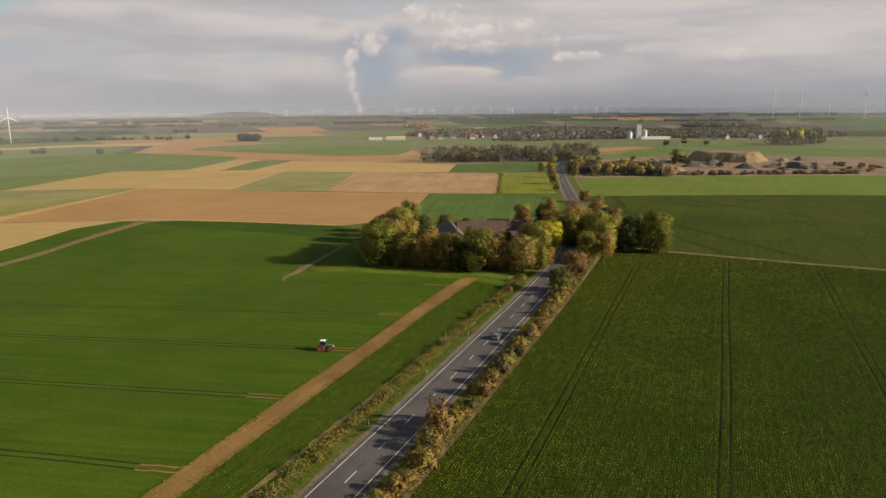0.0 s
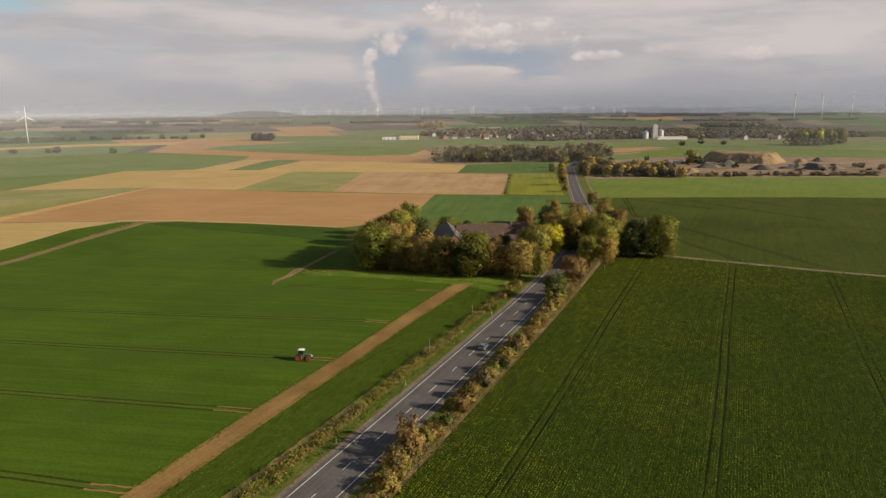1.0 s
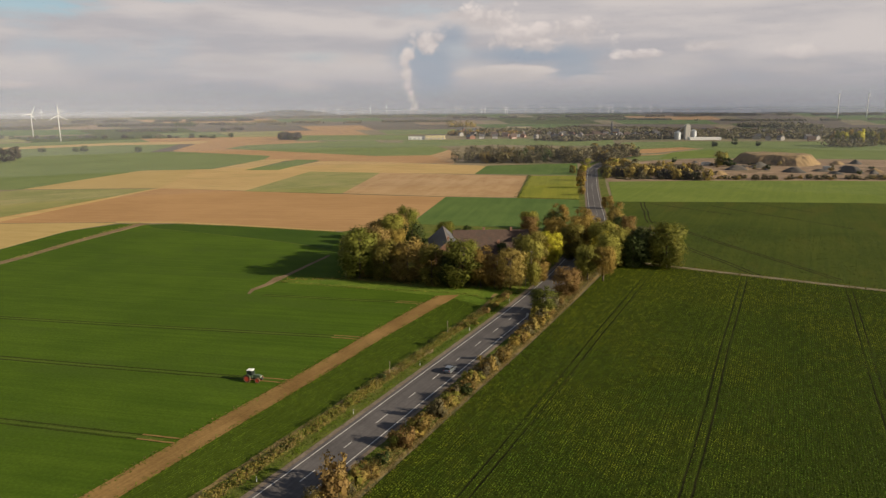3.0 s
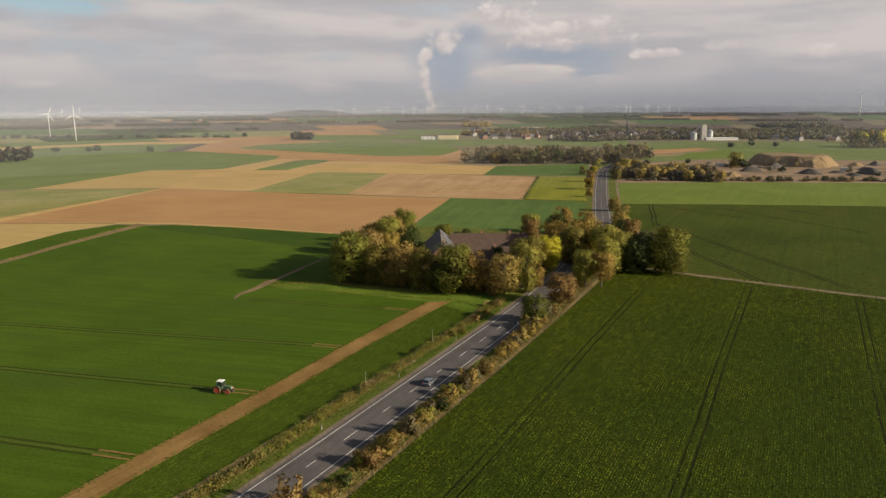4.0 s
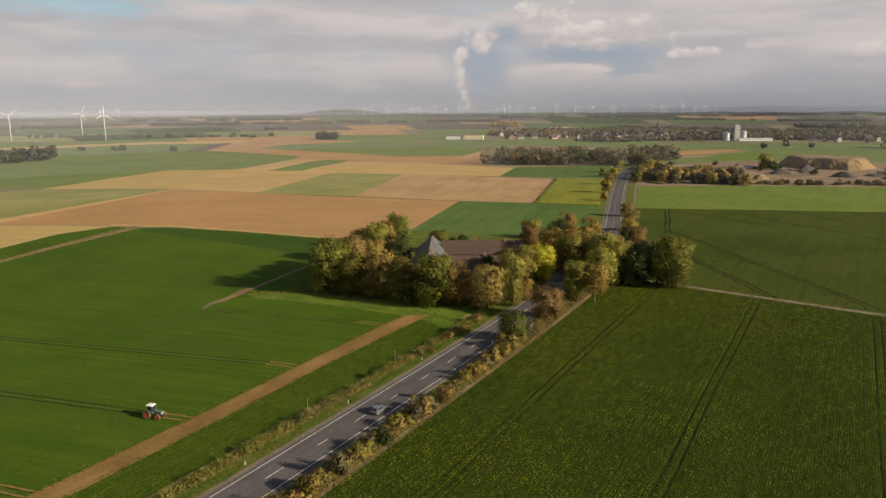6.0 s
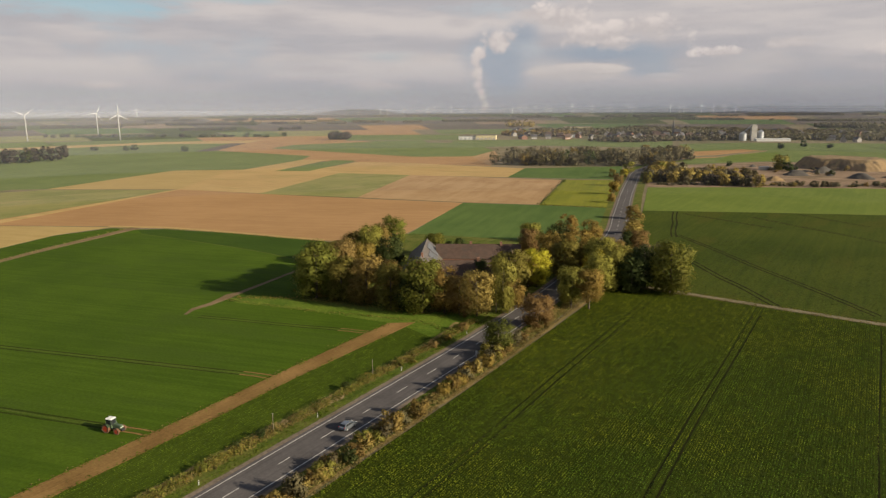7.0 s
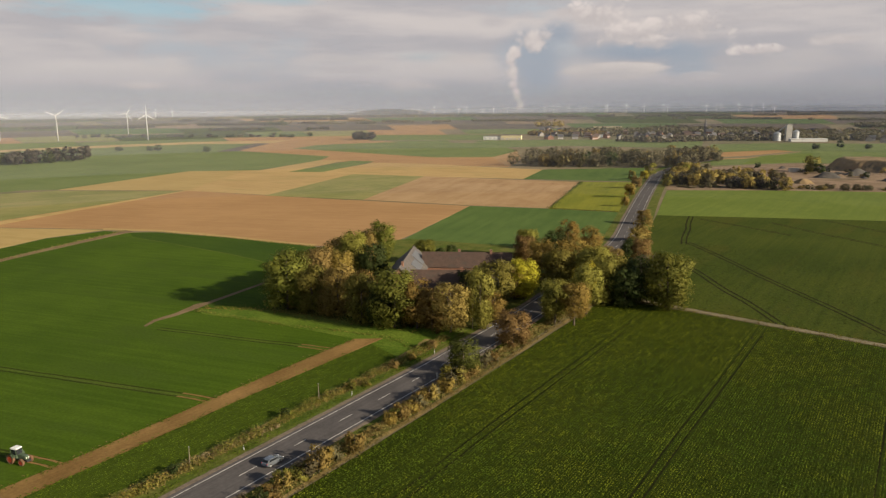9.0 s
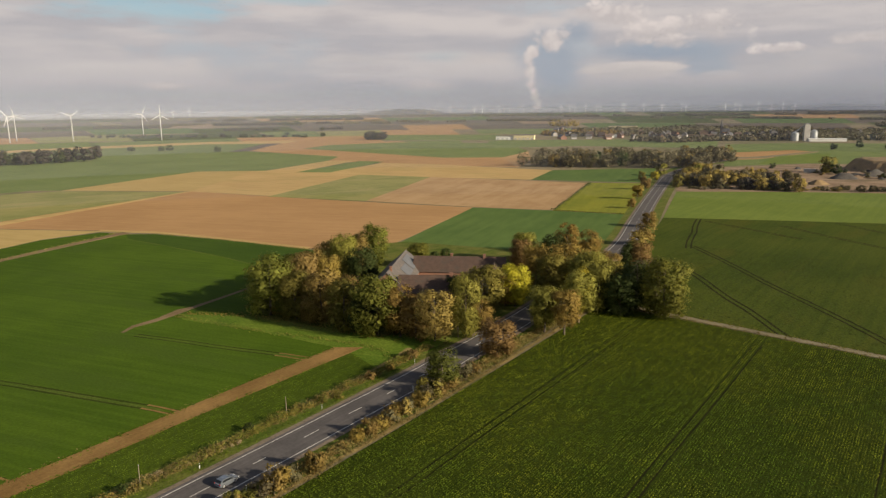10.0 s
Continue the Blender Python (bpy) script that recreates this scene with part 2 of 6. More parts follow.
# Translucent sheet material that stands in for haze in the air.
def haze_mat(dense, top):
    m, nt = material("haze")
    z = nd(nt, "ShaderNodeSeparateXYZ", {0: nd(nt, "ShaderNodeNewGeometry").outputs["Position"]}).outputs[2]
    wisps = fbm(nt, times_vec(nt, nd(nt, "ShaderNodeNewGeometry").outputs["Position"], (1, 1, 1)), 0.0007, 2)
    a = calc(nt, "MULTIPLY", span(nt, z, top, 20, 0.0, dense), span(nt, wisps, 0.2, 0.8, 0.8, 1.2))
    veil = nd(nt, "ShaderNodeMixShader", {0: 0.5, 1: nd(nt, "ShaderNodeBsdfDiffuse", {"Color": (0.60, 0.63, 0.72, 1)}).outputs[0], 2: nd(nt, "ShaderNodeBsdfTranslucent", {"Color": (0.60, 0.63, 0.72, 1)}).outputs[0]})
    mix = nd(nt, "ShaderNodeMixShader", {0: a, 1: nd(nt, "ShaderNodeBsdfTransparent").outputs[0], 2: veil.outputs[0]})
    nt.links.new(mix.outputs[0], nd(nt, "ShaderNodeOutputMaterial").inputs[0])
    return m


M = dict(
    ground=field_mat("open_land", (0.15, 0.135, 0.075), (0.25, 0.195, 0.125), 20, 300, 25, patch=(0.10, 0.12, 0.045)),
    cereal=field_mat("young_cereal", (0.044, 0.080, 0.006), (0.068, 0.112, 0.009), 14, 45, 1.6, row=0.0, patch=(0.052, 0.086, 0.010), fine=0.18),
    cereal_dark=field_mat("late_cereal", (0.034, 0.066, 0.008), (0.050, 0.086, 0.010), 4, 40, 2.0, fine=0.18),
    beet_soil=field_mat("beet_soil", (0.030, 0.045, 0.004), (0.040, 0.055, 0.006), 90, 25, 0.5),
    row_soil=field_mat("shaded_loam", (0.046, 0.072, 0.007), (0.058, 0.086, 0.009), 90, 25, 0.5),
    dark_green=field_mat("dark_crop", (0.038, 0.056, 0.007), (0.060, 0.076, 0.010), 90, 50, 2.0, patch=(0.064, 0.070, 0.010), fine=0.4),
    near_green=field_mat("rape_crop", (0.070, 0.115, 0.030), (0.100, 0.150, 0.040), 105, 60, 5.0, fine=0.15),
    light_green=field_mat("fresh_crop", (0.115, 0.155, 0.030), (0.150, 0.19, 0.038), 90, 40, 3.0, fine=0.15),
    # crop green lightened in its colour for the haze over farther fields
    mid_green=field_mat("winter_crop", (0.122, 0.160, 0.048), (0.165, 0.202, 0.068), 105, 60, 5.0, fine=0.15),
    pale_green=field_mat("thin_crop", (0.19, 0.20, 0.068), (0.28, 0.255, 0.10), 70, 40, 4.0, patch=(0.29, 0.25, 0.11)),
    yellow_green=field_mat("mustard_crop", (0.15, 0.165, 0.024), (0.21, 0.21, 0.03), 108, 20, 3.0),
    brown=field_mat("tilled_soil", (0.33, 0.192, 0.087), (0.40, 0.240, 0.111), 20, 60, 3.0, fine=0.12),
    brown_lined=field_mat("harrowed_soil", (0.32, 0.20, 0.10), (0.42, 0.28, 0.15), 107, 40, 9.0, fine=0.12),
    tan=field_mat("dry_stubble", (0.40, 0.268, 0.113), (0.47, 0.325, 0.140), 12, 60, 4.0, patch=(0.33, 0.25, 0.10), fine=0.12),
    straw=field_mat("straw_field", (0.36, 0.258, 0.10), (0.43, 0.31, 0.13), 15, 60, 5.0, fine=0.12),
    dark_soil=field_mat("dark_soil", (0.105, 0.085, 0.07), (0.13, 0.105, 0.085), 30, 50, 6.0),
    dirt=field_mat("loam_track", (0.160, 0.094, 0.032), (0.262, 0.160, 0.060), 91, 14, 0.30, patch=(0.205, 0.128, 0.046), fine=0.16),
    track=field_mat("trodden_loam", (0.150, 0.104, 0.058), (0.215, 0.152, 0.090), 70, 12, 0.5, patch=(0.11, 0.105, 0.045), fine=0.22),
    gravel=field_mat("pale_gravel", (0.165, 0.140, 0.085), (0.235, 0.200, 0.130), 0, 10, 0.8, fine=0.25),
    grass=field_mat("rough_grass", (0.072, 0.122, 0.013), (0.122, 0.168, 0.022), 20, 12, 1.0, patch=(0.15, 0.165, 0.035), fine=0.35),
    verge=field_mat("verge_grass", (0.070, 0.098, 0.016), (0.14, 0.135, 0.035), 90, 6, 0.8, patch=(0.06, 0.10, 0.014), fine=0.35),
    dry=field_mat("dry_grass", (0.19, 0.14, 0.058), (0.27, 0.20, 0.085), 90, 8, 0.7, fine=0.3),
    far_wood=field_mat("far_woodland", (0.030, 0.040, 0.034), (0.060, 0.066, 0.050), 30, 120, 20.0, fine=0.3),
    # wheel track soil with the shade of the leaf gaps in its colour
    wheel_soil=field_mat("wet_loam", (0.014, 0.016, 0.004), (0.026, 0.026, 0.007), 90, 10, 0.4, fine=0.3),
    tram_edge=field_mat("thin_cereal", (0.064, 0.094, 0.012), (0.088, 0.112, 0.020), 14, 12, 0.5, fine=0.25),
    # pressed track soil, darkened further for the shadow side of the ruts
    tramline=field_mat("pressed_soil", (0.026, 0.040, 0.005), (0.038, 0.052, 0.008), 14, 10, 0.4, fine=0.3),
    asphalt=field_mat("asphalt", (0.086, 0.079, 0.078), (0.122, 0.112, 0.110), 91, 9, 0.55, patch=(0.076, 0.070, 0.070), rough=0.85, fine=0.12),
    paint=plain_mat("road_paint", (0.50, 0.48, 0.45), (0.66, 0.64, 0.60), 0.8, 0.7, stain=(0.30, 0.28, 0.26)),
    quarry=field_mat("quarry_sand", (0.20, 0.140, 0.092), (0.31, 0.22, 0.15), 5, 25, 8.0, patch=(0.12, 0.10, 0.06), fine=0.25),
    bark=plain_mat("bark", (0.075, 0.058, 0.042), (0.15, 0.12, 0.09), 0.35, 0.9, bump=0.6),
    roof=plain_mat("old_roof_tiles", (0.070, 0.045, 0.035), (0.108, 0.070, 0.054), 1.2, 0.85, stain=(0.07, 0.055, 0.046)),
    roof_grey=plain_mat("slate", (0.07, 0.068, 0.072), (0.12, 0.115, 0.12), 1.2, 0.7),
    sheet=plain_mat("fibre_sheets", (0.090, 0.077, 0.071), (0.133, 0.116, 0.105), 1.0, 0.8, stain=(0.16, 0.14, 0.12)),
    solar=plain_mat("solar_glass", (0.090, 0.094, 0.104), (0.130, 0.135, 0.146), 2.5, 0.6, bump=0.02, spec=0.3),
    shoulder=field_mat("worn_shoulder", (0.155, 0.122, 0.090), (0.215, 0.172, 0.132), 91, 6, 0.5, patch=(0.13, 0.12, 0.055), fine=0.3),
    brick=plain_mat("brick_wall", (0.20, 0.10, 0.07), (0.28, 0.15, 0.10), 0.5, 0.9, stain=(0.15, 0.09, 0.07)),
    plaster=plain_mat("plaster", (0.40, 0.37, 0.33), (0.54, 0.50, 0.45), 1.2, 0.9, stain=(0.48, 0.45, 0.40)),
    white=plain_mat("white_paint", (0.70, 0.70, 0.69), (0.80, 0.80, 0.79), 1.0, 0.5),
    cream=plain_mat("cream_cladding", (0.58, 0.50, 0.30), (0.68, 0.59, 0.36), 2.0, 0.7),
    steel=plain_mat("galvanised_steel", (0.38, 0.40, 0.42), (0.50, 0.52, 0.54), 1.5, 0.45, 0.6),
    concrete=plain_mat("concrete", (0.40, 0.38, 0.35), (0.52, 0.50, 0.46), 2.0, 0.9, stain=(0.30, 0.28, 0.25)),
    dark_glass=plain_mat("window_glass", (0.02, 0.024, 0.03), (0.04, 0.045, 0.05), 0.5, 0.08, bump=0.0, spec=0.8),
    green_paint=plain_mat("tractor_green", (0.06, 0.095, 0.055), (0.10, 0.14, 0.085), 0.5, 0.4),
    red_paint=plain_mat("rim_red", (0.42, 0.045, 0.02), (0.55, 0.075, 0.035), 0.4, 0.45),
    rubber=plain_mat("rubber", (0.022, 0.02, 0.018), (0.05, 0.042, 0.034), 0.3, 0.9),
    muddy=plain_mat("muddy_rubber", (0.10, 0.055, 0.032), (0.19, 0.10, 0.058), 0.4, 0.95),
    car_paint=plain_mat("car_paint", (0.26, 0.29, 0.33), (0.31, 0.34, 0.38), 1.5, 0.25, 0.7, 0.0),
    black=plain_mat("black_plastic", (0.018, 0.018, 0.02), (0.035, 0.035, 0.037), 0.4, 0.6),
    red_lamp=plain_mat("red_lens", (0.35, 0.01, 0.01), (0.45, 0.02, 0.02), 0.2, 0.2),
    wood=plain_mat("weathered_wood", (0.20, 0.165, 0.12), (0.32, 0.27, 0.20), 0.3, 0.9, bump=0.5),
    coal=plain_mat("dark_aggregate", (0.055, 0.05, 0.046), (0.10, 0.09, 0.08), 1.5, 0.95, bump=0.6),
    sand=plain_mat("sand_heap", (0.20, 0.137, 0.070), (0.29, 0.198, 0.098), 4.0, 0.95, bump=0.9, stain=(0.10, 0.082, 0.052)),
    turbine=plain_mat("weathered_white", (0.44, 0.44, 0.44), (0.54, 0.54, 0.54), 3.0, 0.5),
    far_wall=plain_mat("whitewash", (0.27, 0.255, 0.24), (0.37, 0.35, 0.33), 1.2, 0.9),
)
LEAF = dict(
    olive=leaf_mat("olive_leaves", (0.113, 0.110, 0.019), (0.200, 0.182, 0.030), (0.323, 0.285, 0.050)),
    green=leaf_mat("green_leaves", (0.078, 0.086, 0.013), (0.143, 0.149, 0.021), (0.241, 0.233, 0.034)),
    dark=leaf_mat("dark_leaves", (0.026, 0.042, 0.011), (0.050, 0.069, 0.017), (0.083, 0.102, 0.025)),
    deep=leaf_mat("deep_green_leaves", (0.052, 0.058, 0.010), (0.090, 0.096, 0.015), (0.145, 0.148, 0.024)),
    gold=leaf_mat("golden_leaves", (0.142, 0.095, 0.022), (0.252, 0.171, 0.034), (0.372, 0.264, 0.054)),
    rust=leaf_mat("rust_leaves", (0.141, 0.092, 0.030), (0.240, 0.157, 0.047), (0.332, 0.227, 0.071)),
    yellow=leaf_mat("yellow_leaves", (0.221, 0.185, 0.010), (0.405, 0.344, 0.014), (0.522, 0.456, 0.026)),
    grey=leaf_mat("grey_brown_leaves", (0.098, 0.086, 0.050), (0.150, 0.130, 0.074), (0.200, 0.172, 0.096), 0.3, 0.10, 0.16),
    # olive-brown with a haze tint mixed into the leaf colour for distant woods
    hazel=leaf_mat("faded_leaves", (0.088, 0.077, 0.038), (0.130, 0.111, 0.054), (0.168, 0.142, 0.070), 0.3, 0.10, 0.16),
    bare=leaf_mat("bare_twigs", (0.046, 0.040, 0.032), (0.072, 0.061, 0.048), (0.100, 0.085, 0.066), 0.2, 0.10, 0.16),
    brown=leaf_mat("brown_leaves", (0.138, 0.095, 0.024), (0.244, 0.170, 0.042), (0.353, 0.256, 0.065)),
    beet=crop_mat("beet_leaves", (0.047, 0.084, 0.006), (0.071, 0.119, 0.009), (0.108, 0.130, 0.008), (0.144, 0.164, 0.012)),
    rowcrop=crop_mat("row_crop_leaves", (0.078, 0.122, 0.009), (0.096, 0.146, 0.011), (0.086, 0.122, 0.009), (0.104, 0.146, 0.011)),
    straw=leaf_mat("bleached_straw", (0.22, 0.17, 0.085), (0.34, 0.27, 0.14), (0.44, 0.36, 0.20), 0.2),
    weeds=leaf_mat("verge_weeds", (0.115, 0.098, 0.028), (0.205, 0.168, 0.048), (0.30, 0.245, 0.08), 0.2),
)


# ---- mesh helpers ----
def raw(name, v, f, normals=None):
    """A mesh from arrays of places and of faces with a fixed number of corners; normals: soft shading across a leaf mass."""
    v, f = np.asarray(v, np.float32), np.asarray(f, np.int32)
    me = bpy.data.meshes.new(name)
    n, k = f.shape
    me.vertices.add(len(v))
    me.vertices.foreach_set("co", v.ravel())
    me.loops.add(n * k)
    me.loops.foreach_set("vertex_index", f.ravel())
    me.polygons.add(n)
    me.polygons.foreach_set("loop_start", np.arange(0, n * k, k, dtype=np.int32))
    me.update(calc_edges=True)
    if normals is not None:
        me.polygons.foreach_set("use_smooth", np.ones(n, bool))
        me.normals_split_custom_set_from_vertices(np.asarray(normals, np.float32))
    return me


def unit(a):
    return a / (np.linalg.norm(a, axis=1, keepdims=True) + 1e-9)


def part(name, shape, mat, parent=None, label="", smooth=False):
    """Links a bmesh or a mesh as one object, under a thing or a part."""
    if isinstance(shape, bmesh.types.BMesh):
        bmesh.ops.recalc_face_normals(shape, faces=shape.faces)
        me = bpy.data.meshes.new(name)
        shape.to_mesh(me)
        shape.free()
    else:
        me = shape
    if not me.materials:
        me.materials.append(mat)
    if smooth:
        me.polygons.foreach_set("use_smooth", np.ones(len(me.polygons), bool))
    ob = new(name, me)
    if parent:
        ob.parent = parent
    if label:
        tagged(ob, label)
    return ob


def thing(name, label, category, group="", kind=""):
    ob = new(name)
    ob.empty_display_size = 0.5
    return tagged(ob, label, category, group, kind)


def box(bm, x0, x1, y0, y1, z0, z1, bev=0.0, m=None):
    r = bmesh.ops.create_cube(bm, size=1.0)
    vs = r["verts"]
    for v in vs:
        v.co = Vector(((x0 + x1) / 2 + v.co.x * (x1 - x0), (y0 + y1) / 2 + v.co.y * (y1 - y0), (z0 + z1) / 2 + v.co.z * (z1 - z0)))
    if bev:
        es = list({e for v in vs for e in v.link_edges})
        vs = [v for f in bmesh.ops.bevel(bm, geom=es, offset=bev, segments=2, affect="EDGES")["faces"] for v in f.verts]
    return bm


def tube(bm, pts, radii, n=7, cap=True):
    rings = []
    pts = [Vector(p) for p in pts]
    for i, p in enumerate(pts):
        d = (pts[min(i + 1, len(pts) - 1)] - pts[max(i - 1, 0)]).normalized()
        s = d.orthogonal().normalized()
        q = d.cross(s)
        rings.append([bm.verts.new(p + radii[i] * (math.cos(2 * math.pi * k / n) * s + math.sin(2 * math.pi * k / n) * q)) for k in range(n)])
    for a, b in zip(rings, rings[1:]):
        for k in range(n):
            bm.faces.new((a[k], a[(k + 1) % n], b[(k + 1) % n], b[k]))
    if cap:
        bm.faces.new(rings[0])
        bm.faces.new(rings[-1])
    return bm


def wheel_shape(bm, x, y, z, radius, width, n=20, hole=0.0):
    """A tyre or rim lying along y, rounded at the shoulders."""
    prof = [(-0.5, 0.80), (-0.5, 0.93), (-0.36, 1.0), (0.36, 1.0), (0.5, 0.93), (0.5, 0.80)]
    if hole:
        prof = [(-0.42, hole), *prof, (0.42, hole)]
    rings = [[bm.verts.new((x + radius * r * math.cos(2 * math.pi * k / n), y + w * width, z + radius * r * math.sin(2 * math.pi * k / n))) for k in range(n)] for w, r in prof]
    for a, b in zip(rings, rings[1:] + ([rings[0]] if hole else [])):
        for k in range(n):
            bm.faces.new((a[k], a[(k + 1) % n], b[(k + 1) % n], b[k]))
    if not hole:
        bm.faces.new(rings[0])
        bm.faces.new(rings[-1])
    return bm


def slab(name, pts, top, mat, label, category="field", depth=0.25):
    """A piece of land with a given outline."""
    bm = bmesh.new()
    a = [bm.verts.new((x, y, top)) for x, y in pts]
    b = [bm.verts.new((x, y, top - depth)) for x, y in pts]
    bm.faces.new(a)
    for i in range(len(a)):
        bm.faces.new((a[i], b[i], b[(i + 1) % len(a)], a[(i + 1) % len(a)]))
    bmesh.ops.triangulate(bm, faces=[f for f in bm.faces if len(f.verts) > 4])
    return tagged(part(name, bm, mat), label, category, kind="structure")


def curve_at(pts, step):
    """Points every so many metres along a smooth line through pts, with the way across at each."""
    p = [Vector((x, y, 0)) for x, y in pts]
    out = []
    for i in range(len(p) - 1):
        a, b, c, d = p[max(i - 1, 0)], p[i], p[i + 1], p[min(i + 2, len(p) - 1)]
        n = max(1, round((c - b).length / step))
        for k in range(n):
            t = k / n
            out.append(0.5 * (2 * b + (c - a) * t + (2 * a - 5 * b + 4 * c - d) * t * t + (3 * b - a - 3 * c + d) * t ** 3))
    out.append(p[-1])
    across = []
    for i in range(len(out)):
        d = (out[min(i + 1, len(out) - 1)] - out[max(i - 1, 0)]).normalized()
        across.append(Vector((d.y, -d.x, 0)))
    return out, across


def ribbon(bm, line, across, lo, hi, z, i0=0, i1=None, wob=0.0, seed=0):
    r = random.Random(seed)
    i1 = len(line) if i1 is None else i1
    prev = None
    for i in range(i0, i1):
        a, b = lo + r.uniform(-wob, wob), hi + r.uniform(-wob, wob)
        now = [bm.verts.new(line[i] + across[i] * a + Vector((0, 0, z))), bm.verts.new(line[i] + across[i] * b + Vector((0, 0, z)))]
        if prev:
            bm.faces.new((prev[0], prev[1], now[1], now[0]))
        prev = now
    return bm


def cards(rng, at, facing, size, ratio=0.75):
    """Leaf or leaf-clump quads at places, facing about the given ways."""
    n = len(at)
    nrm = facing / (np.linalg.norm(facing, axis=1, keepdims=True) + 1e-9)
    s = np.cross(nrm, rng.normal(size=(n, 3)))
    s /= np.linalg.norm(s, axis=1, keepdims=True) + 1e-9
    q = np.cross(nrm, s)
    h = (np.asarray(size) * np.ones(n))[:, None] / 2
    k = rng.uniform(0.55, 1.0, (4, n, 1))
    v = np.stack([at - s * h * k[0], at - q * h * ratio * k[1], at + s * h * k[2], at + q * h * ratio * k[3]], 1).reshape(-1, 3)
    return v, np.arange(4 * n).reshape(n, 4)


# ---- trees ----
def crown_cards(rng, h, r, low, lobes, count, leaf, sparse=0.0):
    mid, half = (h + low) / 2, (h - low) / 2
    # haystack outline: broad down to the skirt, rounded at the top
    up = rng.uniform(-0.88, 0.70, lobes)
    reach = np.sqrt(1 - np.clip(up, 0, 1) ** 2) * (1 - 0.22 * np.clip(-up, 0, 1)) * rng.uniform(0.40, 0.68, lobes)
    turn = rng.uniform(0, 2 * math.pi, lobes)
    c = np.stack([np.cos(turn) * reach, np.sin(turn) * reach, up], 1)
    lr = rng.uniform(0.27, 0.44, lobes) * r
    c = c * np.array([r, r, half]) + np.array([0, 0, mid])
    which = rng.choice(lobes, count, p=lr ** 2 / (lr ** 2).sum())
    d = rng.normal(size=(count, 3))
    d[:, 2] += 0.25
    d /= np.linalg.norm(d, axis=1, keepdims=True)
    at = c[which] + d * (lr[which] * rng.uniform(0.78 - sparse, 1.06, count))[:, None] * np.array([1, 1, 0.9])
    at[:, 2] = np.clip(at[:, 2], low * 0.55, None)
    size = leaf * rng.uniform(0.6, 1.35, count)
    # larger sprays inside the lobes close the crown
    deep = rng.random(count) < 0.07
    at[deep] = c[which][deep] + d[deep] * (lr[which][deep] * rng.uniform(0.2, 0.72, deep.sum()))[:, None]
    size[deep] = leaf * rng.uniform(2.4, 3.6, deep.sum())
    at[:, 2] = np.clip(at[:, 2], low * 0.55 + size * 0.3, None)
    v, f = cards(rng, at, d + rng.normal(size=(count, 3)) * 0.34, size)
    out = unit((at - np.array([0, 0, mid])) / np.array([r, r, half]))
    soft = unit(d * 0.50 + out * 0.72 + rng.normal(size=(count, 3)) * 0.18)
    return v, f, np.repeat(soft, 4, 0), c


def trunk_shape(rng, h, r, low, tips, thick):
    bm = bmesh.new()
    lean = rng.normal(0, 0.02 * h, 2)
    top = Vector((lean[0], lean[1], h * 0.72))
    tube(bm, [(0, 0, -0.3), (0, 0, 0.3), (lean[0] * 0.3, lean[1] * 0.3, low), (lean[0] * 0.7, lean[1] * 0.7, h * 0.5), top], [thick * 1.3, thick, thick * 0.82, thick * 0.5, thick * 0.15], 8)
    for tip in tips:
        tip = Vector(tip)
        z0 = max(low * 0.8, min(h * 0.55, tip.z - 0.35 * r))
        f = z0 / h
        start = Vector((lean[0] * f, lean[1] * f, z0))
        bend = start.lerp(tip, 0.5) + Vector((0, 0, 0.08 * h))
        tube(bm, [start, bend, tip], [thick * 0.42, thick * 0.26, thick * 0.06], 5)
    return bm


TREE_WORDS = dict(olive="olive-green", green="green", dark="dark green", deep="deep olive-green", gold="golden-brown", rust="rust-coloured", yellow="bright yellow", brown="thinning brown", grey="grey-brown", bare="bare dark brown", hazel="faded olive-brown")
protos = {}


def tree(kind, x, y, h, r, size="tall", where="", group="", name="tree", category="tree"):
    """Plants one tree; the first of a kind and shape is built, the rest are copies of it."""
    number = int(abs(x * 7.3 + y * 3.1)) % (3 if size in ("tall", "stem") else 2)
    key = (kind, size, number)
    H, Rr, low, lobes, count, leaf, thick = dict(tall=(15, 5.4, 0.2, 58, 8400, 0.43, 0.30), stem=(15, 5.4, 3.0, 46, 7600, 0.42, 0.30), small=(6, 2.8, 0.3, 20, 1250, 0.46, 0.12), shrub=(2.6, 1.7, 0.0, 16, 820, 0.27, 0.05), far=(14, 6.0, 0.4, 26, 760, 1.4, 0.35))[size]
    word = TREE_WORDS[kind] + (" shrub" if size == "shrub" else " autumn tree")
    text = word + ((" " + where) if where else "")
    spin = (x * 37 + y * 91) % 360
    m = pose(x, y, 0, 0, 0, spin) @ Matrix.Diagonal((r / Rr, r / Rr, h / H, 1))
    if key not in protos:
        rng = np.random.default_rng(hash_of(kind) * 10 + number + len(size))
        ob = thing(name, text, category, group)
        if kind == "brown":
            count = int(count * 0.8)
        v, f, soft, c = crown_cards(rng, H, Rr, low, lobes, count, leaf, 0.14)
        part("trunk", trunk_shape(rng, H, Rr, low, c[:(8 if size in ("tall", "stem") else 4)], thick), M["bark"], ob, smooth=True)
        part("crown", raw("crown", v, f, soft), LEAF[kind], ob)
        ob.matrix_basis = m
        protos[key] = ob
        return ob
    first = protos[key]
    ob = first.copy()
    scene.collection.objects.link(ob)
    for child in first.children:
        twin = child.copy()
        scene.collection.objects.link(twin)
        twin.parent = ob
    ob.matrix_basis = m
    ob.name = name
    if "group" in ob and not group:
        del ob["group"]
    return tagged(ob, text, category, group)


def hash_of(word):
    return sum(ord(ch) * (i + 1) for i, ch in enumerate(word))


